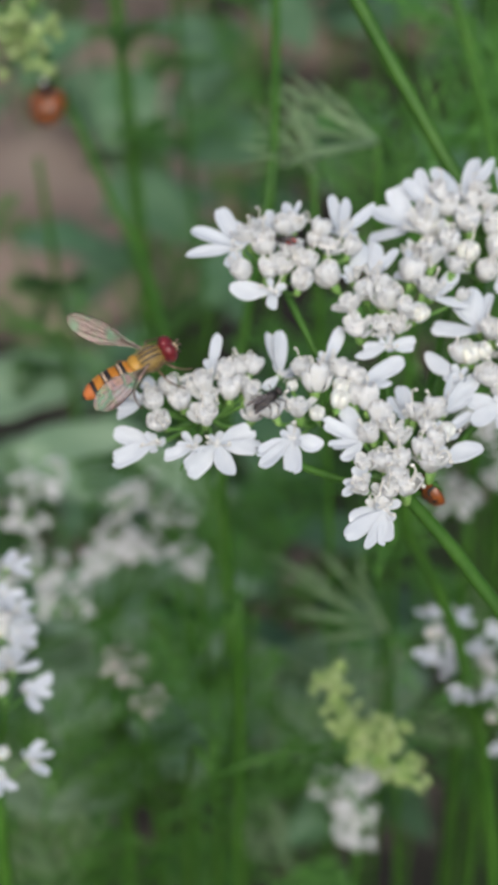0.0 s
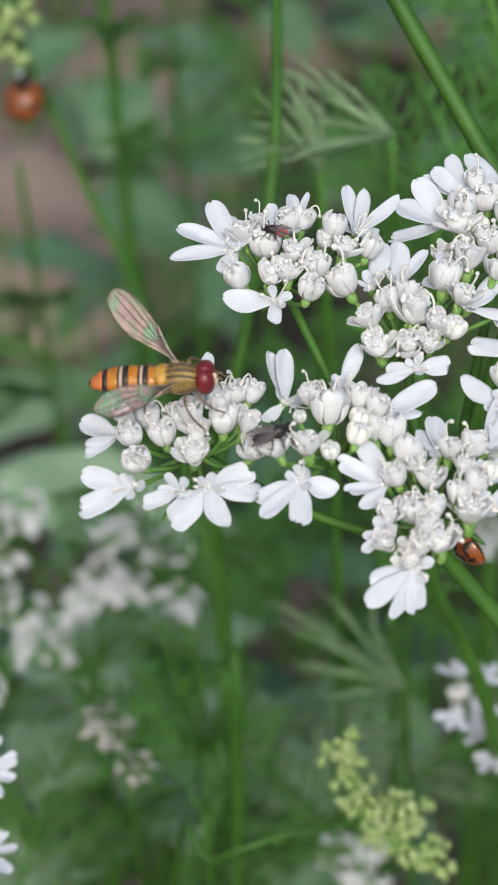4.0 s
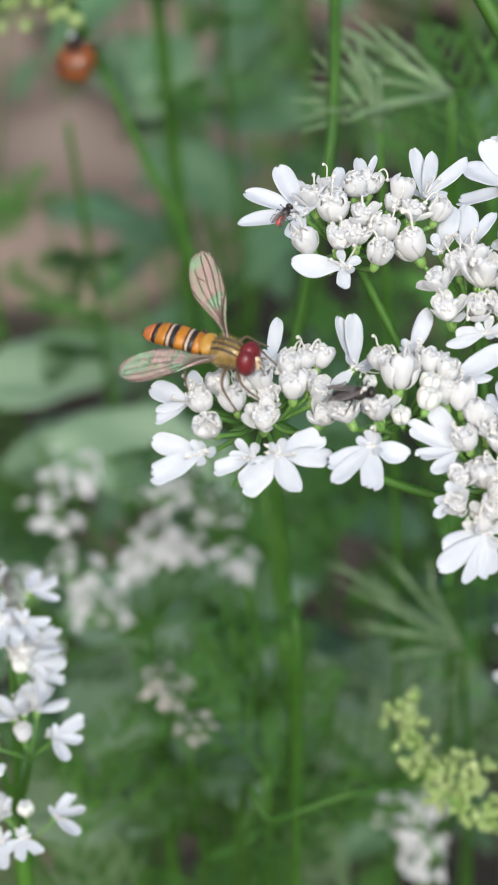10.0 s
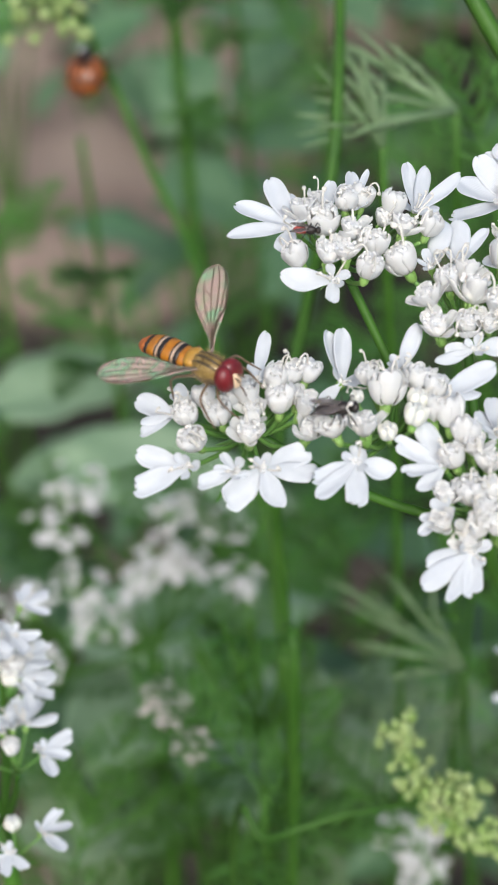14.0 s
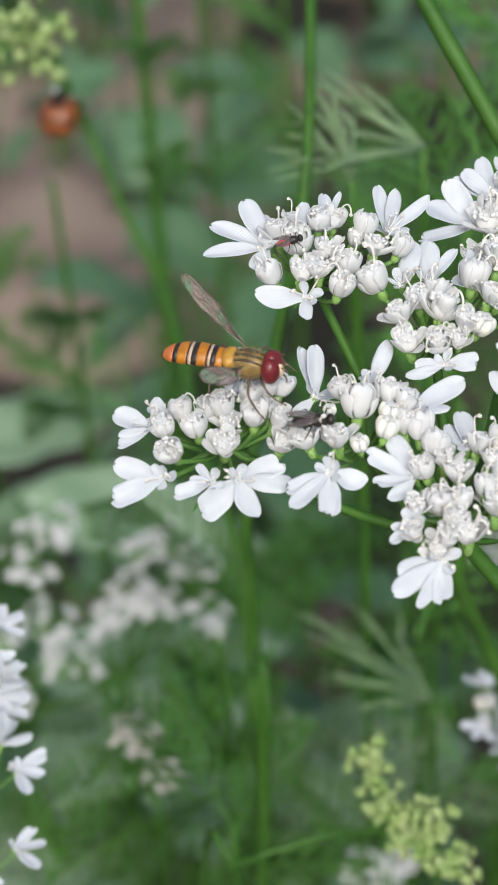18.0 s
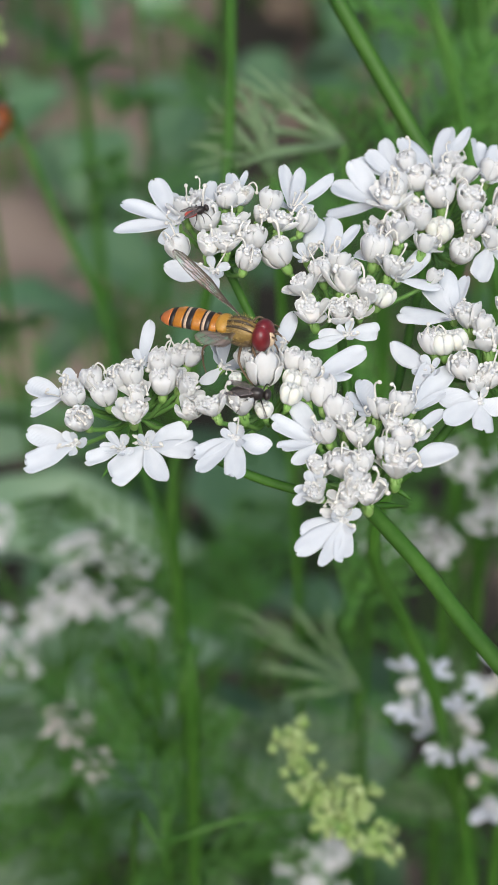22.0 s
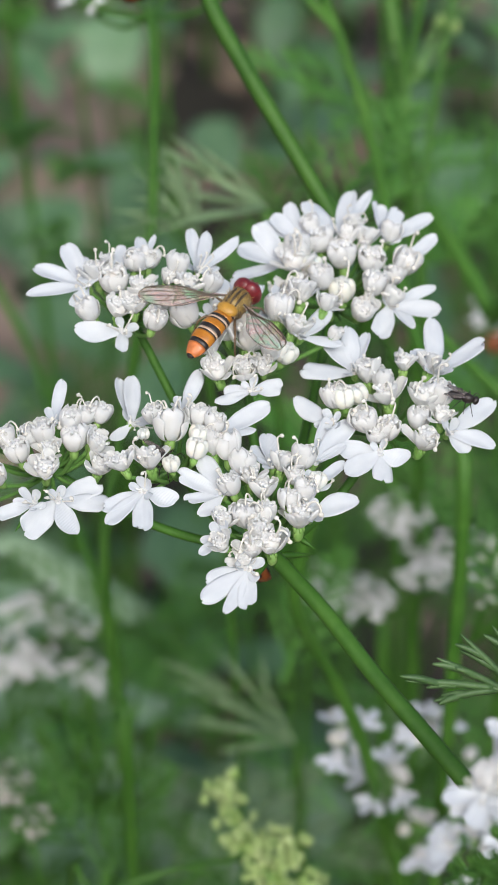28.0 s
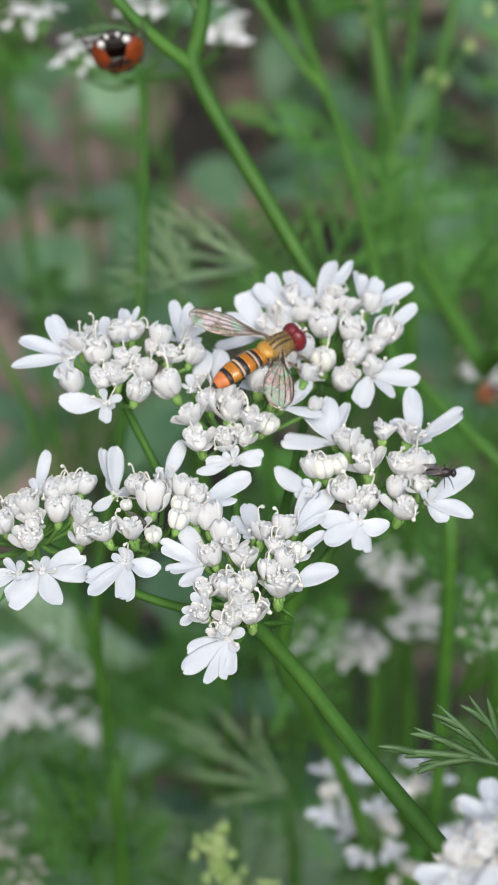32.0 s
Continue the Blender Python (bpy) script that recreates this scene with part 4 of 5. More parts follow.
    for way, length in (((-0.75, -0.1, 0.3), 10), ((-0.4, -0.35, 0.5), 8), ((-0.85, 0.2, 0.1), 9), ((0.3, -0.2, 0.6), 8)):
        feather_leaf(p, b, (25.5, -50.5, 497.5), way, length, near, 0.7, STEM, 0.2)
    # sprig of green buds
    p, b = stalk_plant("coriander sprig with yellow-green young buds", (-20, 45, 0),
                       [([(5.3, 19, 413), (-3.4, 15.6, 415.5), (-12.5, 14, 412.5), (-17, 22, 398), (-20, 40, 250), (-20, 45, -4)], 0.28, 0.6)], rnd)
    for arm in ([(5.3, 19, 413), (3.6, 22.0, 417.5), (2.3, 24.6, 421.0)], [(5.3, 19, 413), (9, 18.5, 416.5), (11, 17, 415)], [(5.3, 19, 413), (10, 15.8, 411.8), (14.6, 14.2, 411.0)]):
        part("ray", stem_mesh([Vector(q) - b for q in arm], 0.4, 0.2, 6, 5), PEDICEL, p)
        line = smooth_line(arm, 7)
        for i, q in enumerate(line[2:]):
            for k in range(5):
                bm = bmesh.new()
                c = q - b + Vector((rnd.gauss(0, 1.0), rnd.gauss(0, 1.0), rnd.gauss(0.3, 0.9)))
                ball(bm, c, (rnd.uniform(0.4, 0.7), rnd.uniform(0.4, 0.7), rnd.uniform(0.5, 0.9)), 6, 5)
                part("bud", bm, BUDGREEN, p)


def feathery_foliage():
    """Loose tufts of finely cut coriander leaves among the stems."""
    rnd = random.Random(33)
    spots = [((16, 86, 455), (0.5, 0.8, 0.4), 30), ((-14, 40, 385), (-0.6, 0.4, 0.5), 24), ((-26, 60, 366), (0.5, 0.3, 0.6), 22), ((40, 40, 436), (0.5, 0.4, 0.4), 26), ((48, 60, 418), (0.4, 0.6, 0.4), 28)]
    # leaves with long thread-like segments
    for node, tips in (((9.0, 79.6, 468.3), ((-10, 70.7, 470.9), (-9.1, 67.3, 471.8), (-5.6, 85.7, 474.7), (-8.3, 78.9, 472.1), (-2.9, 83.8, 472.8), (2.7, 85.6, 471.6), (0, 89.2, 472.5))),
                       ((0.1, 72.1, 468.3), ((-7.9, 76, 477.1), (-5.4, 80.1, 479.1), (-2.6, 80.6, 476.6), (0.2, 81.8, 473.3))),
                       ((13.7, 56.0, 392.2), ((-4.4, 64.6, 401), (-3.3, 60.2, 400.8), (-2.2, 56.6, 397.1), (1.2, 68.1, 400.2), (4.1, 53, 393.5), (7.6, 65.3, 397.3))),
                       ((-14.7, 50.1, 383.9), ((-26.4, 56.2, 399.6), (-20.9, 59.1, 402.8), (-15.5, 59.7, 403.4), (-8.4, 59.4, 398.6), (-23.3, 51.7, 391.7), (-6.8, 54.2, 391.4), (-28.8, 48.0, 387.6), (-18.4, 52.0, 400.9))),
                       ((-13.1, 64.8, 364.8), ((-22.8, 69.3, 382.6), (-17.6, 71.4, 385.3), (-10.6, 71.7, 386.0), (-5.5, 70.2, 381.1), (-25.1, 65.9, 372.0), (-3.9, 66.4, 373.5)))):
        node = Vector(node)
        b = Vector((node.x + 12, node.y + 6, 0))
        plant = thing("coriander_leaf_tuft", "coriander leaf with long thread-like segments", "leaf", b, "coriander leaves")
        part("stalk", stem_mesh([(0, 0, -4), (node - b) * 0.7 + Vector((4, 2, 0)), node - b], 0.8, 0.45, 6, 6), STEM, plant)
        for tip in tips:
            tip = Vector(tip)
            for f, l in ((0.0, 1.0), (0.42, 0.42), (0.66, 0.3)):
                s = node + (tip - node) * f
                e = tip if f == 0 else s + (tip - node) * l + Vector((rnd.uniform(-2.5, 2.5), rnd.uniform(-2, 2), rnd.uniform(-2, 3)))
                bm = bmesh.new()
                low = node.x < -5
                k = 0.85 if node.x > 5 and node.z < 420 else 1.15
                tube(bm, [p - b for p in (s, (s + e) / 2 + Vector((0, 0, 0.5)), e)], [0.34 * k, 0.30 * k, 0.08], 5)
                part("leaflet", bm, STEM if low else FEATHERPALE, plant)
    for (root, way, length) in spots:
        plant = thing("coriander_leaf_tuft", "finely divided green coriander leaf on its stalk", "leaf", (root[0] * 0.9, root[1] + 4, 0), "coriander leaves")
        b = Vector((root[0] * 0.9, root[1] + 4, 0))
        part("stalk", stem_mesh([(0, 0, -4), Vector(root) * 0.6 - b * 0.6 + Vector((3, 2, 0)), Vector(root) - b], 0.9, 0.5, 6, 6), STEM, plant)
        feather_leaf(plant, b, root, way, length, rnd, 0.9)
        feather_leaf(plant, b, Vector(root) - Vector((0, 0, 5)), (way[0] * -0.6, way[1], way[2]), length * 0.8, rnd, 0.9)
    # the many farther ones
    holder = thing("coriander_thicket", "thicket of feathery coriander leaves filling the bed", "foliage", (0, 250, 0), kind="stuff")
    b = Vector((0, 250, 0))
    bmall = []
    for k in range(170):
        x, y = rnd.uniform(-150, 190), rnd.uniform(60, 520)
        z = rnd.uniform(120, 340) * (1.0 if y < 330 else 0.6)
        if x < -10 and y > 230 or noise.noise((x * 0.018, y * 0.018, 4)) < -0.05:
            continue
        top = Vector((x, y, z))
        if k % 3 == 0:
            part("stalk", stem_mesh([Vector((x, y + 8, -4)) - b, Vector((x + 3, y + 4, z * 0.6)) - b, top - b], 0.7, 0.4, 5, 3), STEM, holder)
        for q in range(2):
            a = rnd.uniform(0, 6.3)
            feather_leaf(holder, b, top - Vector((0, 0, 8 * q)), (math.cos(a), math.sin(a), rnd.uniform(0.1, 0.6)), rnd.uniform(30, 52), rnd, 0.9, width=0.5)
    for k in range(20):
        x, y = rnd.uniform(-62, 20), rnd.uniform(62, 120)
        a = rnd.uniform(0, 6.3)
        feather_leaf(holder, b, (x, y, 326 + 0.30 * (y - 45) + rnd.uniform(-22, 16)), (math.cos(a), math.sin(a), rnd.uniform(0.4, 1.2)), rnd.uniform(18, 32), rnd, 0.8, STEM, 0.28)
    for k in range(40):
        x, y = rnd.uniform(-60, 45), rnd.uniform(20, 110)
        top = Vector((x, y, rnd.uniform(300, 345) if k % 2 else 352 + 0.34 * y + rnd.uniform(-8, 14)))
        a = rnd.uniform(0, 6.3)
        feather_leaf(holder, b, top, (math.cos(a), math.sin(a), rnd.uniform(0.2, 0.8)), rnd.uniform(16, 28), rnd, 0.9, FEATHERPALE if k % 4 == 1 else STEM if k % 4 == 0 else FEATHER, 0.30)


def weeds():
    rnd = random.Random(14)
    broad_weed((10, 220, 0), [((0, 175, 240), -30, 18, 50), ((20, 190, 230), 60, 20, 55)], rnd, group="broad-leaved weeds")
    # pale leaves close under the flower clusters
    for group in (((-28, 111, 339, 48, 15), (-24, 104, 330, 46, 160)),
                  ((-28, 96, 320, 44, 40), (10, 114, 302, 46, 10)),
                  ((-33, 105, 333, 58, 60), (-22, 97, 334, 58, 100), (-40, 85, 316, 40, 20)),
                  ((-35.5, 161.6, 325.6, 52, -4), (-62, 212, 302, 46, 30), (-53, 192, 296, 46, 20)),):
        leaves = []
        for gx, gy, gz, length, a in group:
            leaves.append(((gx - 0.5 * length * math.cos(radians(a)), gy - 0.5 * length * math.sin(radians(a)), gz), a, rnd.uniform(-6, 10), length, (0.32 if a == -4 else rnd.uniform(0.3, 0.7) * math.cos(radians(a))), PALEBLADES))
        broad_weed((group[0][0], group[0][1] + 20, 0), leaves, rnd, "weed with pale grey-green leaves", "pale-leaved weeds")
    # large pale leaves held up among the stems
    for group in (((-61, 171, 275, 39), (-56, 120, 294, 30), (-34, 132, 306, 30)),
                  ((0, 134, 292, 30), (-40, 406, 213, 46), (-69, 395, 202, 46)),
                  ((-147, 348, 100, 30), (-14, 390, 196, 46), (-111, 340, 100, 30)),
                  ((0, 291, 211, 42), (-16, 455, 205, 43)),
                  ((92, 420, 267, 46), (65, 365, 261, 46), (82, 313, 261, 43)),
                  ((45, 469, 261, 43), (14, 157, 200, 30), (33, 168, 190, 30)),
                  ((13, 229, 233, 30), (69, 218, 271, 34), (-37, 340, 259, 43)),):
        x, y = sum(g[0] for g in group) / len(group), sum(g[1] for g in group) / len(group) + 30
        leaves = []
        for gx, gy, gz, length in group:
            a = rnd.choice((-1, 1)) * rnd.uniform(-70, 70) + rnd.choice((0, 180))
            leaves.append(((gx - 0.5 * length * math.cos(radians(a)), gy - 0.5 * length * math.sin(radians(a)), gz), a, rnd.uniform(-8, 14), length))
        broad_weed((x, y, 0), leaves, rnd, group="broad-leaved weeds")
    for k in range(70):
        x, y = rnd.uniform(-220, 280), rnd.uniform(190, 1100)
        h = rnd.uniform(40, 150)
        if y < 560 and noise.noise((x * 0.012, y * 0.012, 1)) < 0.1 or x < -20 and 600 < y < 860 and k % 2:
            continue
        leaves = []
        for q in range(rnd.randrange(4, 8)):
            a = rnd.uniform(0, 360)
            leaves.append(((x + 22 * math.cos(radians(a)), y + 22 * math.sin(radians(a)), h + rnd.uniform(-25, 25)), a, rnd.uniform(0, 35), rnd.uniform(24, 56)))
        broad_weed((x, y, 0), leaves, rnd, group="broad-leaved weeds")
    litter = thing("leaf_litter", "dry brown leaves scattered on the soil", "litter", (0, 500, 0), kind="stuff")
    dry = [blade_mesh(60 + s, 0.5) for s in range(2)]
    for me in dry:
        me.materials.clear()
        me.materials.append(LITTER)
    for k in range(60):
        m = Matrix.Translation((rnd.uniform(-260, 300), rnd.uniform(150, 1300), rnd.uniform(4, 12))) @ Matrix.Rotation(rnd.uniform(0, 6.3), 4, "Z") @ Matrix.Rotation(rnd.uniform(-0.3, 0.3), 4, "X")
        s = rnd.uniform(50, 110)
        part("leaf", dry[k % 2], None, litter, at=m @ Matrix.Diagonal((s, s, s, 1)))


plants_behind()
feathery_foliage()
weeds()


# ---- insects ----
def plain(name, base, rough=0.4, coat=0.0, metal=0.0, second=None):
    return material(name, base, second or tuple(min(1, c * 1.45 + 0.01) for c in base), rough, 1500, 9000, 0.25, metal, 0.0, 0.0, coat, 0.03)


ORANGE = plain("orange_cuticle", (0.35, 0.12, 0.007), 0.35, 0.2, 0.0, (0.52, 0.21, 0.018))
BLACK = plain("black_cuticle", (0.012, 0.008, 0.006), 0.42, 0.05)
TIP = plain("reddish_tip", (0.44, 0.13, 0.03), 0.4, 0.1)
PALE = plain("pale_band", (0.48, 0.33, 0.22), 0.35, 0.0, 0.0, (0.63, 0.48, 0.36))
BRONZE = plain("bronze_thorax", (0.16, 0.10, 0.028), 0.4, 0.15, 0.15, (0.38, 0.26, 0.08))
STRIPE = plain("dark_bronze_stripe", (0.045, 0.030, 0.014), 0.4, 0.1)
FLANK = plain("brown_flank", (0.06, 0.038, 0.018), 0.45, 0.1, 0.1, (0.22, 0.15, 0.07))
SCUTE = plain("amber_scutellum", (0.37, 0.195, 0.025), 0.4, 0.1)
EYE = plain("dark_red_eye", (0.105, 0.007, 0.010), 0.38, 0.12, 0.0, (0.19, 0.014, 0.018))
FACE = plain("pale_face", (0.66, 0.50, 0.33), 0.5)
LEG = plain("brown_leg", (0.12, 0.078, 0.045), 0.4, 0.1)
HAIR = plain("golden_hair", (0.45, 0.33, 0.13), 0.6)
RED = plain("red_wing_case", (0.22, 0.032, 0.006), 0.25, 0.5, 0.0, (0.34, 0.066, 0.010))
RUSSET = plain("russet_wing_case", (0.20, 0.05, 0.009), 0.35, 0.3, 0.0, (0.31, 0.092, 0.017))
AMBER = plain("orange_wing_case", (0.21, 0.05, 0.010), 0.28, 0.4, 0.0, (0.31, 0.092, 0.02))
WHITE = plain("white_mark", (0.75, 0.74, 0.68), 0.4)
REDBELLY = plain("red_belly", (0.34, 0.055, 0.04), 0.35, 0.2)


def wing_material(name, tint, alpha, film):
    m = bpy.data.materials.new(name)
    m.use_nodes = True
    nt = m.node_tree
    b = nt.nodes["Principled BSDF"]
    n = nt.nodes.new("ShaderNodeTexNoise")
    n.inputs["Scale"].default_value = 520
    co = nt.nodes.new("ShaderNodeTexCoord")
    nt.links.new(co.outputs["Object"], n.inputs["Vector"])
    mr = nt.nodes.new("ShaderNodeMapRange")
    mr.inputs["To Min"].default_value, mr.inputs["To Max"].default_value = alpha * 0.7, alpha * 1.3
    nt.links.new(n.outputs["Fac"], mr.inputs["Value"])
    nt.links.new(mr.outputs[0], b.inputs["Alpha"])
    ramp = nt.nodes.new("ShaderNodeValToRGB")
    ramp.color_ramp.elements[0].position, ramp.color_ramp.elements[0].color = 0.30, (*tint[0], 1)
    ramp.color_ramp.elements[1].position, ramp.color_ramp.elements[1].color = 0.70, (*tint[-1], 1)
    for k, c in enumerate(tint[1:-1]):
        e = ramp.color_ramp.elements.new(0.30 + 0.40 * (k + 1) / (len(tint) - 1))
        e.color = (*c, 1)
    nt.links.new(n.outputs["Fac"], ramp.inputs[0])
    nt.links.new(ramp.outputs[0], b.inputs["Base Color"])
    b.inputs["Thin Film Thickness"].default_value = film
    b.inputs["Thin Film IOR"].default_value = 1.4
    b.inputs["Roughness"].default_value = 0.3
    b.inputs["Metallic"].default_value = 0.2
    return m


# iridescent sheen is painted into the membrane's base colour as pink and green bands
WING = wing_material("painted_sheen_wing", ((0.30, 0.72, 0.36), (0.72, 0.64, 0.48), (0.90, 0.58, 0.55), (0.62, 0.55, 0.42), (0.40, 0.78, 0.46), (0.88, 0.62, 0.58)), 0.34, 480)
SMOKY = wing_material("smoky_wing", ((0.10, 0.09, 0.08), (0.22, 0.19, 0.17)), 0.6, 300)


def wing_meshes(length, width, side):
    """Membrane along +x with the leading edge on the outer side, and its veins."""
    def point(s, c):
        e = min(1.0, max(0.0, (s - 0.05) / 0.55))
        w = width * (0.13 + 0.87 * e * e * (3 - 2 * e))
        if s > 0.70:
            w *= math.sqrt(max(0.012, 1 - ((s - 0.70) / 0.302) ** 2.2))
        mid = width * (0.03 + 0.20 * e * e * (3 - 2 * e))
        return Vector((length * s, side * (mid + (c - 0.5) * w), 0.05 * length * math.sin(2.2 * s) * (1 - c) * 0.6 + 0.02 * math.sin(14 * s + 8 * c)))

    bm = bmesh.new()
    sheet(bm, [[point(i / 22, j / 8) for j in range(9)] for i in range(23)], 0.012)
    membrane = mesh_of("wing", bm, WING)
    veins = []
    for (s0, c0), (s1, c1), (s2, c2), r in (((0, 0.5), (0.5, 0.02), (0.93, 0.05), 0.06), ((0, 0.5), (0.45, 0.16), (0.86, 0.10), 0.04), ((0, 0.5), (0.5, 0.30), (0.97, 0.30), 0.04),
                                            ((0.1, 0.5), (0.5, 0.48), (0.95, 0.55), 0.035), ((0.05, 0.5), (0.45, 0.66), (0.82, 0.80), 0.035), ((0.05, 0.5), (0.3, 0.80), (0.6, 0.98), 0.03),
                                            ((0.02, 0.7), (0.45, 1.0), (0.75, 1.0), 0.022), ((0.75, 1.0), (0.9, 0.98), (0.995, 0.6), 0.022), ((0.93, 0.05), (0.98, 0.2), (0.995, 0.6), 0.025), ((0.45, 0.30), (0.50, 0.42), (0.52, 0.50), 0.03), ((0.62, 0.50), (0.68, 0.62), (0.72, 0.74), 0.03)):
        bm = bmesh.new()
        pts = [point(s0 + (s1 - s0) * k / 6, c0 + (c1 - c0) * k / 6) for k in range(6)] + [point(s1 + (s2 - s1) * k / 6, c1 + (c2 - c1) * k / 6) for k in range(7)]
        tube(bm, pts, r * 1.25, 5)
        veins.append(mesh_of("vein", bm, STRIPE))
    return membrane, veins


def leg_mesh(pts, r):
    bm = bmesh.new()
    line = smooth_line(pts, 5)
    tube(bm, line, [r * (1.25 - 0.75 * i / (len(line) - 1)) for i in range(len(line))], 6)
    return bm


def hoverfly():
    rnd = random.Random(3)
    fly = thing("hoverfly", "orange and black banded hoverfly with dark red eyes", "insect", (0, 0, 0))
    bm = bmesh.new()
    ball(bm, (-0.1, 0, 0), (1.62, 1.08, 1.12), 20, 14)
    part("thorax", bm, BRONZE, fly, "bronze thorax with dark stripes")
    bm = bmesh.new()
    ball(bm, (-0.05, 0, -0.30), (1.46, 1.15, 0.92), 18, 12)
    for y in (-1, 1):
        ball(bm, (-0.9, 0.72 * y, 0.02), (0.32, 0.30, 0.34), 10, 7)
        ball(bm, (0.55, 0.80 * y, -0.15), (0.42, 0.26, 0.42), 10, 7)
    part("pleura", bm, FLANK, fly, "dark brown flanks of the thorax")
    for y in (-1, 1):
        bm = bmesh.new()
        ball(bm, (-1.75, 0.62 * y, -0.02), (0.34, 0.24, 0.30), 9, 6)
        part("patch", bm, PALE, fly, "pale patch at the waist")
    for y in (-0.45, 0, 0.45):
        bm = bmesh.new()
        tube(bm, [(x - 0.1, y, 1.15 * math.sqrt(max(0.02, 0.985 - (x / 1.62) ** 2 - (y / 1.16) ** 2))) for x in (-1.1, -0.6, 0, 0.6, 1.15)], [0.05, 0.11, 0.12, 0.11, 0.05], 6)
        part("stripe", bm, STRIPE, fly)
    bm = bmesh.new()
    ball(bm, (-1.48, 0, 0.48), (0.66, 0.92, 0.46), 14, 9)
    part("scutellum", bm, SCUTE, fly, "amber scutellum")
    # abdomen, band by band
    cuts = [(0.0, BRONZE), (0.05, PALE), (0.08, BLACK), (0.12, ORANGE), (0.215, BLACK), (0.28, PALE), (0.315, BLACK), (0.34, ORANGE), (0.465, BLACK), (0.54, PALE), (0.58, BLACK), (0.605, ORANGE), (0.745, BLACK), (0.81, TIP), (0.97, BLACK), (1.0, None)]
    body = new("abdomen")
    body.parent = fly

    def ring(s):
        w = 0.98 * (0.62 + 0.38 * math.sin(math.pi * min(1, 0.15 + 0.75 * s))) * (1 if s < 0.72 else math.sqrt(max(0.012, 1 - ((s - 0.72) / 0.285) ** 2)))
        bump = 1 + 0.02 * math.sin(s * math.pi * 10)
        return Vector((-1.25 - 5.7 * s, 0, -0.05 + 0.35 * math.sin(math.pi * s) - 0.55 * s * s)), w * bump, w * 0.62 * bump

    first = None
    for (s0, mat), (s1, _) in zip(cuts, cuts[1:]):
        bm = bmesh.new()
        rings = []
        n = max(2, int((s1 - s0) * 40))
        for k in range(n + 1):
            c, w, h = ring(s0 + (s1 - s0) * k / n)
            rings.append([bm.verts.new(c + Vector((0, w * math.cos(2 * math.pi * q / 20), h * math.sin(2 * math.pi * q / 20)))) for q in range(20)])
        for a, b in zip(rings, rings[1:]):
            for q in range(20):
                bm.faces.new((a[q], a[(q + 1) % 20], b[(q + 1) % 20], b[q]))
        bm.faces.new(rings[0])
        bm.faces.new(rings[-1][::-1])
        part("band", bm, mat, fly, "orange band of the abdomen" if mat is ORANGE else "black band of the abdomen" if mat is BLACK else "")
    bpy.data.objects.remove(body)
    # head
    bm = bmesh.new()
    ball(bm, (1.92, 0, -0.25), (0.66, 0.50, 0.88), 14, 10)
    head = part("head", bm, FACE, fly, "yellow face")
    for y in (-1, 1):
        bm = bmesh.new()
        ball(bm, (1.62, 0.34 * y, 0.08), (0.74, 0.95, 1.12), 20, 14, Matrix.Rotation(radians(8 * y), 4, "X") @ Matrix.Rotation(radians(-10 * y), 4, "Z"))
        part("eye", bm, EYE, head, "large dark red eye")
        bm = bmesh.new()
        tube(bm, [(2.45, 0.14 * y, 0.30), (2.75, 0.22 * y, 0.30), (2.92, 0.30 * y, 0.12)], [0.05, 0.10, 0.04], 6)
        part("antenna", bm, LEG, head)
    bm = bmesh.new()
    tube(bm, [(2.4, 0, -0.7), (2.6, 0, -1.15), (2.65, 0, -1.8)], [0.09, 0.07, 0.06], 7)
    part("proboscis", bm, LEG, head)
    for y in (-1, 1):
        for root, knee, ankle, foot in (((0.8, 0.5, -0.8), (1.5, 1.5, -0.9), (2.2, 1.6, -1.9), (2.9, 1.5, -2.6)), ((0.0, 0.6, -0.9), (0.3, 2.1, -0.9), (0.9, 2.6, -2.0), (1.6, 2.9, -2.8)),
                                        ((-0.9, 0.5, -0.8), (-2.6, 1.6, -0.7), (-2.9, 2.0, -2.3), (-2.7, 2.3, -3.4))):
            part("leg", leg_mesh([(a, b * y, c) for a, b, c in (root, knee, ankle, foot)], 0.10), LEG, fly)
    bm = bmesh.new()
    for k in range(240):
        a, e = rnd.uniform(0, 6.3), rnd.uniform(-0.2, 1.4)
        d = Vector((1.6 * math.cos(a) * math.cos(e) - 0.1, 1.15 * math.sin(a) * math.cos(e), 1.14 * math.sin(e)))
        tube(bm, [d, d * (1.14 + rnd.uniform(0, 0.08)) + Vector((-0.05, 0, 0.02))], [0.014, 0.006], 3)
    part("hair", bm, HAIR, fly, "fine golden hairs")
    wings = []
    for side in (1, -1):
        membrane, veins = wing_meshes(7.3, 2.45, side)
        w = part("wing", membrane, None, fly, "clear wing with painted iridescent sheen and dark veins")
        for v in veins:
            part("vein", v, None, w)
        wings.append(w)
    return fly, wings


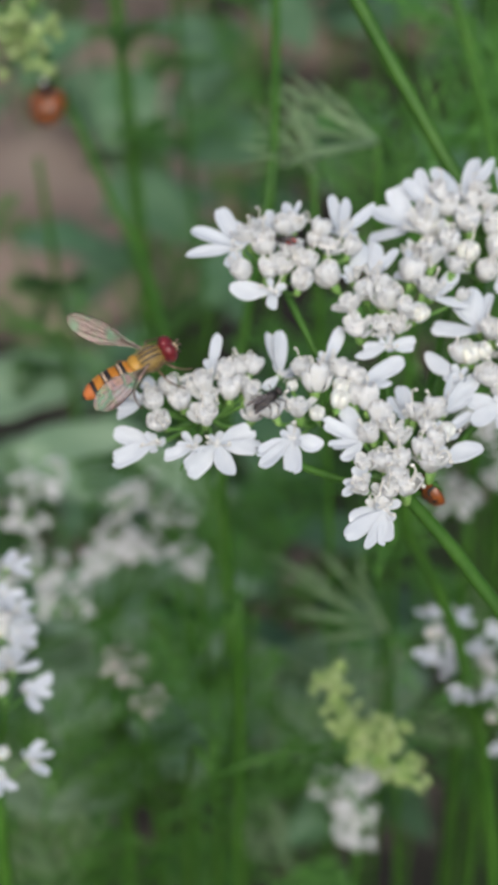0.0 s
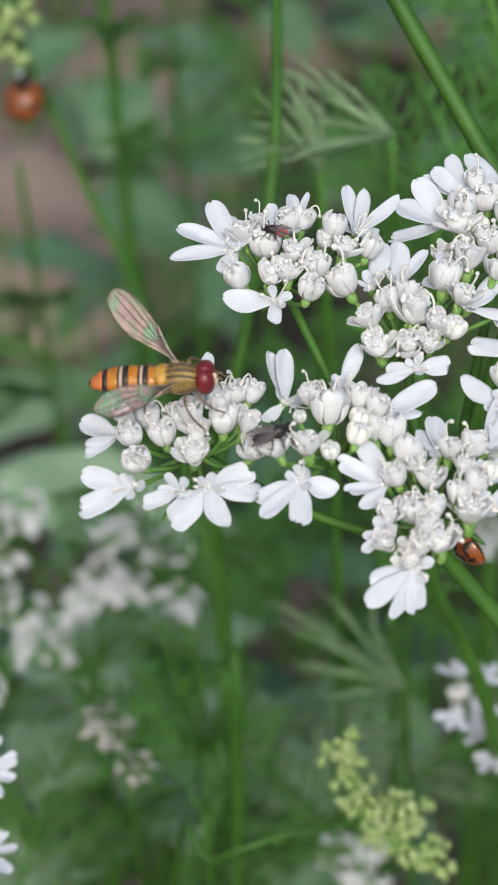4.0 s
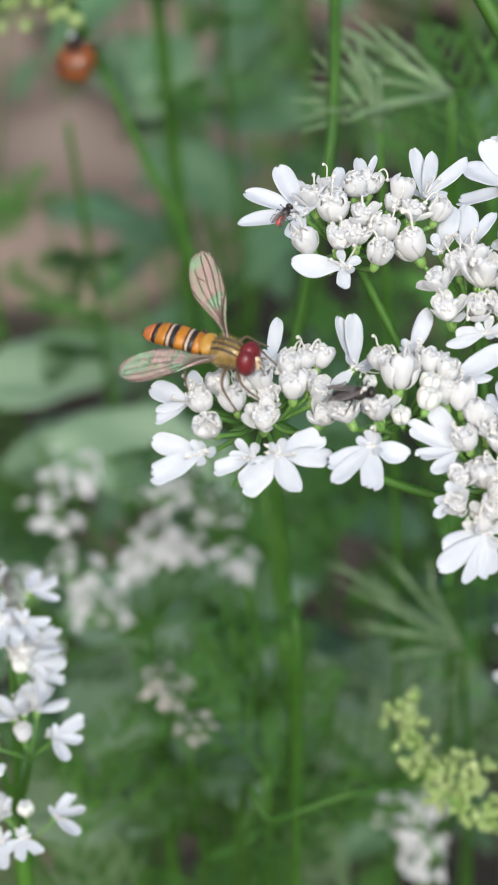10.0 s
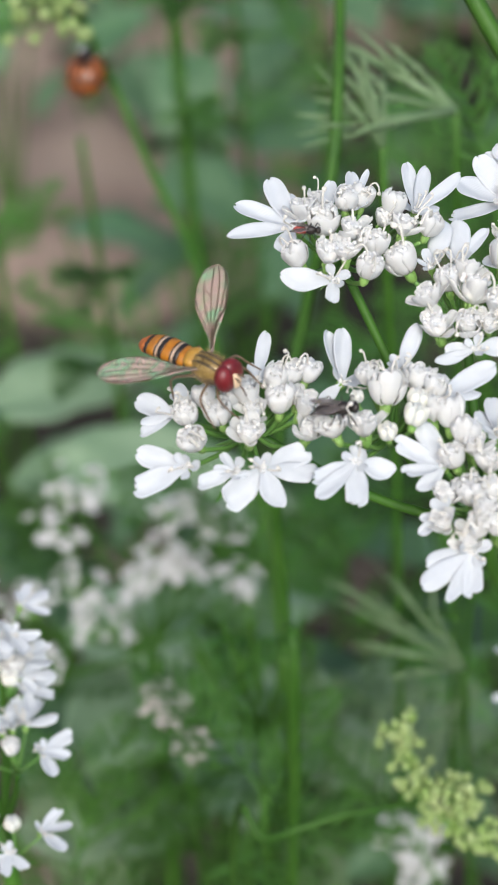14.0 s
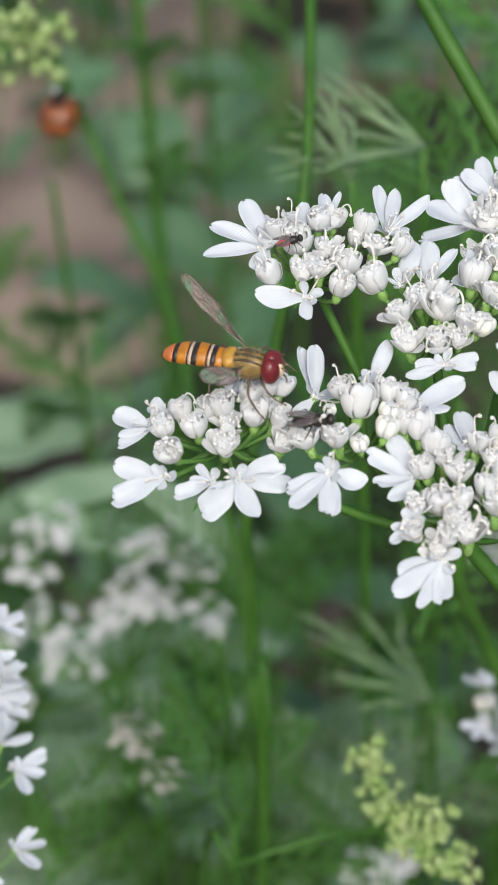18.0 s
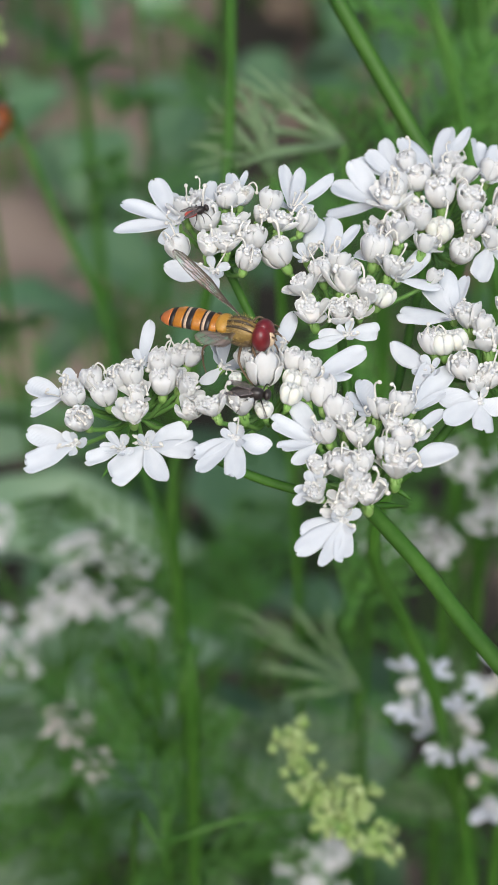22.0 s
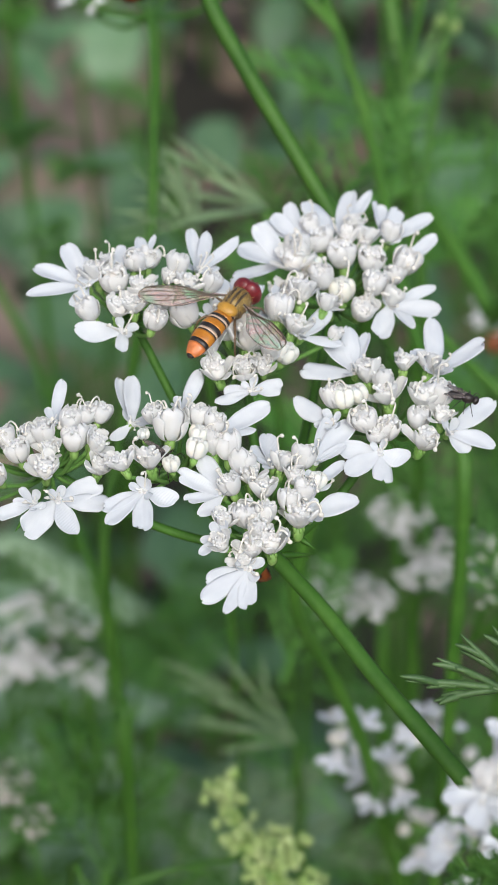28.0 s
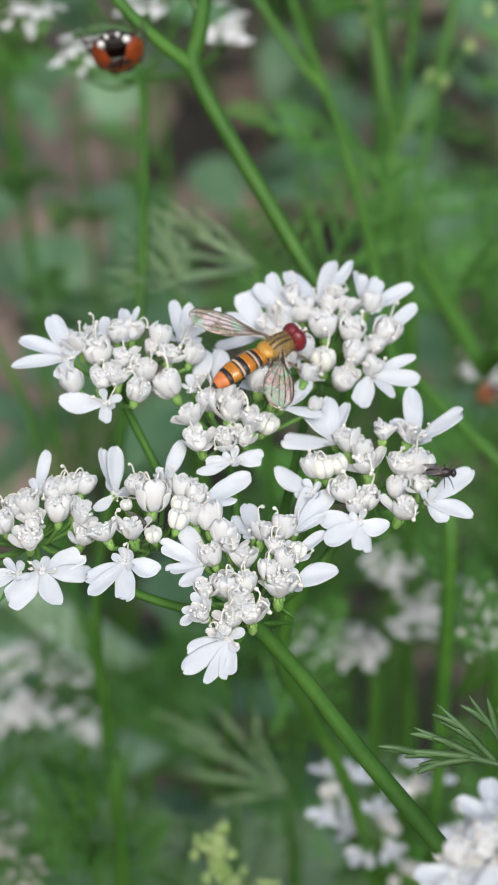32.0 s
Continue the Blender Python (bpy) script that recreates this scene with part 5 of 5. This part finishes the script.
def small_fly(label, belly, length):
    """A tiny fly: head, thorax, belly, two flat wings and six legs."""
    k = length / 2.4
    fly = thing("small_fly", label, "insect", (0, 0, 0), "small flies")
    for name, centre, size, mat in (("thorax", (0.2, 0, 0), (0.5, 0.38, 0.40), BLACK), ("belly", (-0.6, 0, -0.05), (0.66, 0.36, 0.32), belly), ("head", (0.82, 0, 0.02), (0.24, 0.34, 0.30), BLACK)):
        bm = bmesh.new()
        ball(bm, Vector(centre) * k, Vector(size) * k, 12, 8)
        part(name, bm, mat, fly)
    for y in (-1, 1):
        bm = bmesh.new()
        rows = []
        for i in range(9):
            s = i / 8
            w = 0.42 * math.sin(math.pi * (0.1 + 0.86 * s)) ** 0.7
            rows.append([Vector((0.15 - 1.65 * s, y * (0.12 + 0.28 * s + (c / 4 - 0.5) * w), 0.34 - 0.1 * s)) * k for c in range(5)])
        sheet(bm, rows, 0.012)
        part("wing", bm, SMOKY, fly, "smoky wing")
        for x, f in ((0.5, 0.5), (0.15, 0.1), (-0.2, -0.6)):
            part("leg", leg_mesh([Vector((x, 0.25 * y, -0.2)) * k, Vector((x + f * 0.4, 0.75 * y, -0.1)) * k, Vector((x + f * 0.9, 0.95 * y, -0.72)) * k], 0.04 * k), BLACK, fly)
    return fly


def ladybird(label, shell, spots, length, name="ladybird"):
    """A ladybird: two domed wing cases with raised marks, pronotum, head and legs."""
    k = length / 5.6
    bug = thing(name, label, "insect", (0, 0, 0), "ladybirds")

    def dome(a, e, grow=1.0):
        return Vector((-0.4 - 2.45 * math.sin(a) * math.cos(e) * grow, 2.15 * math.cos(a) * math.cos(e) * grow, 0.25 + 1.75 * math.sin(e) * grow)) * k

    for y in (1, -1):
        bm = bmesh.new()
        rows = []
        for i in range(13):
            e = radians(-6 + 96 * i / 12)
            rows.append([Vector((v.x, max(0.02 * k, v.y) * y, v.z)) for v in (dome(radians(-62 + 152 * j / 14), e) for j in range(15))])
        sheet(bm, rows, 0.08 * k * y)
        case = part("wing_case", bm, shell, bug)
        for a, e, wide, tall in spots:
            v = dome(radians(a), radians(e), 1.0)
            v.y = max(v.y, 0) * y
            n = Vector((v.x + 0.4 * k, v.y, v.z - 0.25 * k)).normalized()
            bm = bmesh.new()
            ball(bm, v, (wide * k, tall * k, 0.12 * k), 10, 6, n.to_track_quat("Z", "Y").to_matrix().to_4x4())
            part("spot", bm, BLACK, case, "black mark")
    bm = bmesh.new()
    ball(bm, Vector((1.85, 0, 0.45)) * k, Vector((0.85, 1.45, 0.75)) * k, 16, 10)
    neck = part("pronotum", bm, BLACK, bug, "black pronotum with white corners")
    for y in (1, -1):
        bm = bmesh.new()
        ball(bm, Vector((2.15, 1.0 * y, 0.72)) * k, Vector((0.42, 0.38, 0.30)) * k, 9, 6)
        part("white_patch", bm, WHITE, neck)
    bm = bmesh.new()
    ball(bm, Vector((2.65, 0, 0.3)) * k, Vector((0.42, 0.75, 0.45)) * k, 12, 8)
    head = part("head", bm, BLACK, bug)
    for y in (1, -1):
        bm = bmesh.new()
        ball(bm, Vector((2.85, 0.45 * y, 0.48)) * k, Vector((0.18, 0.2, 0.18)) * k, 8, 5)
        part("white_patch", bm, WHITE, head)
        for x in (1.5, 0.2, -1.0):
            part("leg", leg_mesh([Vector((x, 1.0 * y, 0.0)) * k, Vector((x + 0.2, 2.2 * y, 0.1)) * k, Vector((x + 0.3, 2.6 * y, -0.7)) * k], 0.14 * k), BLACK, bug)
    bm = bmesh.new()
    ball(bm, Vector((-0.2, 0, 0.05)) * k, Vector((2.3, 1.95, 0.5)) * k, 14, 8)
    part("belly", bm, BLACK, bug)
    return bug


def axes_pose(place, forward, dorsal):
    """A pose in millimetres from a place, the way ahead and the side of the back."""
    x = Vector(forward).normalized()
    z = Vector(dorsal)
    z = (z - x * z.dot(x)).normalized()
    y = z.cross(x)
    return Matrix(((x.x, y.x, z.x, place[0]), (x.y, y.y, z.y, place[1]), (x.z, y.z, z.z, place[2]), (0, 0, 0, 1)))


FLY, FLY_WINGS = hoverfly()
FLY.scale = (1.06, 1.06, 1.06)
RED_FLY = small_fly("tiny black fly with a reddish belly on the flowers", REDBELLY, 2.3)
DARK_FLY = small_fly("small black fly with smoky wings among white flowers", BLACK, 3.5)
BLACK_FLY = small_fly("slender black fly resting on white petals", BLACK, 2.8)
SEVEN = [(20, 30, 0.55, 0.5), (55, 55, 0.5, 0.5), (75, 20, 0.45, 0.45), (-50, 62, 0.5, 0.45)]
ZIGZAG = [(10, 18, 0.35, 0.75), (30, 40, 0.8, 0.30), (60, 30, 0.35, 0.7), (65, 62, 0.7, 0.3), (-25, 55, 0.3, 0.7), (85, 75, 0.3, 0.9), (-60, 80, 0.3, 0.7)]
TOP_LADYBIRD = ladybird("red ladybird with black spots hanging below a green branch", RED, SEVEN, 7.0)
TOP_LADYBIRD.matrix_basis = metres(axes_pose((-6.4, 50.6, 515.0), (-0.10, -0.60, 0.72), (0.15, -0.80, -0.52)))
FAR_LADYBIRD = ladybird("reddish brown ladybird on a green stem below young buds", RUSSET, SEVEN, 8.0)
FAR_LADYBIRD.matrix_basis = metres(axes_pose((-43.0, 138, 435), (0.25, 0.75, 0.6), (-0.2, -0.62, 0.75)))
CLUSTER_LADYBIRD = ladybird("brown ladybird under a white flower cluster", RUSSET, SEVEN, 4.2)
CLUSTER_LADYBIRD.matrix_basis = metres(axes_pose((48.5, 116.7, 418.9), (0.8, 0.2, 0.4), (-0.1, -0.8, 0.5)))
STEM_LADYBIRD = ladybird("small orange ladybird with black zigzag marks on the stem", AMBER, ZIGZAG, 4.0)

# ---- how the insects move ----
FLY_ROWS = [
    (0, -17.91, -2.8, 2.65, 27.84, 9.39),
    (1, -17.4, -3.13, 2.65, 1.63, 24.7),
    (2, -15.4, -2.18, 2.65, -12.07, 15.2),
    (3, -13.62, -2.14, 2.65, 6.86, 20.82),
    (3.5, -13.52, -2.19, 2.65, 0.07, 6.21),
    (5.5, -14.28, -2.66, 2.65, -4.08, 6.15),
    (6, -14.26, -2.73, 2.65, -8.28, 9.13),
    (6.5, -14.2, -2.8, 2.65, -9.78, 8.8),
    (7, -14.99, -3.23, 2.65, -20.69, 10.53),
    (8, -15.34, -3.11, 2.65, -21.16, 8.81),
    (9, -15.49, -2.96, 2.65, -20.51, 7.33),
    (10, -15.55, -3.08, 2.65, -22.6, 7.74),
    (11, -15.85, -2.88, 2.65, -31.2, 23.72),
    (12, -15.94, -2.76, 2.65, -29.27, 20.06),
    (13, -15.9, -2.87, 2.65, -30.61, 18.92),
    (13.5, -15.81, -2.96, 2.65, -31.33, 18.91),
    (15.5, -14.57, -4.36, 2.65, -40.41, 10.63),
    (16, -13.42, -1.57, 2.65, -8.44, 9.51),
    (16.5, -12.75, -1.92, 2.65, -10.61, 3.89),
    (17, -10.94, -2.32, 2.65, -10.55, 4.7),
    (18, -10.9, -1.6, 2.65, -14.07, 7.48),
    (19, -10.49, -1.75, 2.65, -18.25, 3.74),
    (20, -8.86, -2.37, 2.65, -21.7, 1.63),
    (21, -7.53, -1.78, 2.65, -13.69, 3.71),
    (22, -4.06, -1.24, 2.65, -20.22, 9.49),
    (23, -3.47, -0.15, 2.65, -10.1, 20.86),
    (24, -2.69, 0.34, 2.65, -8.78, 19),
    (25, -1.12, 0.07, 2.65, -13.99, 5.73),
    (25.5, -0.82, 0.4, 2.65, -9.06, 5.21),
    (26, 0.29, -1.31, 2.65, -21.63, 1.4),
    (26.5, -3.3, 2.9, 2.65, 6.18, 7.14),
    (28.5, 4.84, 7.65, 2.65, 57.9, -11.5),
    (29, 4.96, 7.62, 2.65, 58, -10.8),
    (29.5, 5.22, 7.59, 2.65, 54.6, -10.8),
    (30, 4.87, 7.87, 2.65, 56.2, -9.6),
    (30.5, 5.13, 8.62, 2.65, 58, -11.4),
    (31, 5.87, 9.75, 2.65, 50.5, -6.5),
    (31.5, 7.15, 10.15, 2.65, 41.3, -4.6),
    (32, 8.81, 10.6, 2.65, 37.2, -6.1),
]
# seconds; sweep and lift of the left wing, then of the right wing, in degrees from the tail; twist
WING_ROWS = [(0, 51, 23, 30, 20, 20), (1, 28, 22, 45, 35, 20), (2, 45, 5, 45, 36, 15), (3, 57, 18, 42, 40, 15), (3.5, 50, 17, 46, 28, 15), (5.5, 54, 12, 42, 24, 10), (6.5, 52, 12, 50, 23, 8), (7, 56, 14, 34, 7, 8), (8, 58, 9, 37, 3, 8), (10, 56, 8, 37, 3, 8),
             (10.4, 78, 14, 60, 6, 8), (10.7, 57, 6, 40, 8, 8), (11, 57, 3, 43, 18, 8), (12, 62, 2, 42, 15, 8), (13.5, 62, 5, 43, 15, 8), (15.5, 70, 37, 51, 8, 8), (16, 48, 37, 54, 19, 18), (16.5, 46, 33, 52, 17, 30), (17, 47, 33, 70, 31, 40), (18, 32, 30, 90, 45, 50),
             (19, 28, 30, 89, 45, 55), (20, 34, 32, 83, 43, 52), (21, 32, 31, 76, 34, 52), (22, 22, 28, 98, 45, 52), (23, 22, 32, 112, 33, 50), (24, 12, 34, 110, 40, 50), (25, 31, 31, 76, 34, 54), (26, 22, 38, 77, 40, 55), (26.6, 30, 26, 60, 10, 30),
             (28.5, 58, -4, 59, 15, 8), (30.5, 54, -1, 60, 15, 8), (32, 48, 11, 52, 8, 8)]
RED_FLY_ROWS = [
    (0.0, -5.29, 10.26, 3.1, 170.0),
    (1.0, -6.0, 10.9, 3.1, 175.0),
    (2.0, -6.51, 11.08, 3.1, 170.0),
    (3.5, -6.6, 11.1, 3.1, 165.0),
    (6.0, -6.83, 11.66, 3.1, 145.0),
    (7.0, -8.4, 12.3, 3.1, 110.0),
    (8.0, -9.83, 11.85, 3.1, 80.0),
    (9.0, -10.4, 11.0, 3.1, 75.0),
    (10.0, -11.19, 9.29, 3.0, 60.0),
    (11.0, -10.9, 8.3, 3.0, 30.0),
    (12.0, -9.11, 9.14, 3.1, 10.0),
    (13.0, -8.62, 8.97, 3.1, -5.0),
    (16.0, -8.08, 9.21, 3.1, 10.0),
    (19.0, -7.75, 10.0, 3.1, 20.0),
    (21.0, -7.73, 10.1, 3.1, 20.0),
    (22.0, -7.87, 10.35, 3.1, 25.0),
    (24.0, -7.37, 10.63, 3.1, 30.0),
    (25.0, -7.4, 10.6, 3.1, 35.0),
    (26.0, -7.18, 10.91, 3.1, 60.0),
    (26.5, -6.86, 13.37, 2.75, 80.0),
    (27.1, -18.0, 15.0, 9.0, 170.0),
    (28.4, -43.3, -5.0, -44.3, 200.0),
    (32.0, -43.3, -5.0, -44.3, 200.0),
]
DARK_FLY_ROWS = [
    (0.0, -6.87, -6.37, 1.61, 40.0),
    (3.0, -6.62, -6.4, 1.61, 30.0),
    (6.0, -6.6, -6.27, 1.61, 10.0),
    (8.0, -5.6, -6.09, 1.61, 5.0),
    (12.0, -6.02, -5.98, 1.61, 5.0),
    (18.0, -5.8, -5.95, 1.61, 5.0),
    (21.0, -4.07, -6.1, 1.61, 0.0),
    (22.5, -3.1, -6.5, 1.5, -10.0),
    (25.5, -3.0, -6.5, 1.1, -10.0),
    (28.6, -2.97, -6.5, 0.1, -30.0),
    (32.0, -2.97, -6.54, 0.1, -30.0),
]
BLACK_FLY_ROWS = [
    (0.0, 16.13, -1.75, 1.52, -150.0),
    (23.0, 18.6, 0.9, 1.52, -150.0),
    (26.0, 18.9, 0.1, 1.52, -150.0),
    (27.2, 23.2, 0.2, 1.52, -80.0),
    (28.5, 22.3, -2.2, 1.52, -5.0),
    (32.0, 22.5, -1.9, 1.52, -5.0),
]
STEM_LADYBIRD_ROWS = [
    (0.0, 8.31, -10.31, 491.85, 1.0),
    (3.5, 7.94, -10.04, 491.9, 1.0),
    (6.0, 10.38, -14.55, 489.98, 1.0),
    (6.6, 9.09, -14.33, 489.78, 1.0),
    (7.0, 7.6, -11.87, 490.76, 1.0),
    (7.5, 6.15, -10.6, 489.6, 1.0),
    (8.0, 5.6, -8.6, 488.6, 1.0),
    (9.0, 22.0, -30.6, 482.6, 1.0),
    (12.0, 31.0, -41.5, 472.0, 1.0),
    (20.0, 34.0, -45.0, 465.0, 1.0),
    (23.5, 29.0, -39.5, 476.0, 1.0),
    (24.5, 18.2, -26.26, 485.92, 1.0),
    (25.0, 14.67, -24.58, 485.84, 1.0),
    (25.5, 14.37, -23.47, 486.45, 1.0),
    (26.0, 9.57, -16.53, 488.64, 1.0),
    (26.5, 7.56, -12.96, 489.99, 1.0),
    (28.5, 3.46, -7.43, 488.4, 1.0),
    (29.6, 2.99, -6.08, 490.03, 1.0),
    (30.0, 9.36, -10.01, 492.54, 1.0),
    (30.5, 8.23, -10.89, 491.59, 1.0),
    (31.0, 6.19, -11.16, 490.65, 1.0),
    (31.5, 5.74, -5.95, 490.31, 1.0),
    (32.0, 5.34, -5.66, 490.68, 1.0),
]


def on_umbel(u, v, h, heading, pitch=0.0):
    return UMBEL @ Matrix.Translation((u, v, h)) @ Matrix.Rotation(radians(heading), 4, "Z") @ Matrix.Rotation(radians(-pitch), 4, "Y")


def motions():
    walk(FLY, [(t, metres(on_umbel(u, v, h + 0.55, a, p))) for t, u, v, h, a, p in FLY_ROWS])
    for wing, side in zip(FLY_WINGS, (1, -1)):
        rows = []
        for t, ly, ll, ry, rl, twist in WING_ROWS:
            yaw, lift = (ly, ll) if side > 0 else (ry, rl)
            m = Matrix.Translation((-0.25, 0.75 * side, 0.62)) @ Matrix.Rotation(radians(180 - yaw * side), 4, "Z") @ Matrix.Rotation(radians(-lift), 4, "Y") @ Matrix.Rotation(radians(twist * (1 if side > 0 else -0.4)), 4, "X")
            rows.append((t, metres(m)))
        walk(wing, rows)
    for fly, rows in ((RED_FLY, RED_FLY_ROWS), (DARK_FLY, DARK_FLY_ROWS), (BLACK_FLY, BLACK_FLY_ROWS)):
        walk(fly, [(t, metres(on_umbel(u, v, h + 0.5, a))) for t, u, v, h, a in rows])
    walk(STEM_LADYBIRD, [(t, metres(axes_pose((x + 0.8, y + 2.1, z - 1.6), (-0.58 * s, 0.77 * s, 0.28 * s), (-0.75, -0.45, -0.35)))) for t, x, y, z, s in STEM_LADYBIRD_ROWS])


motions()
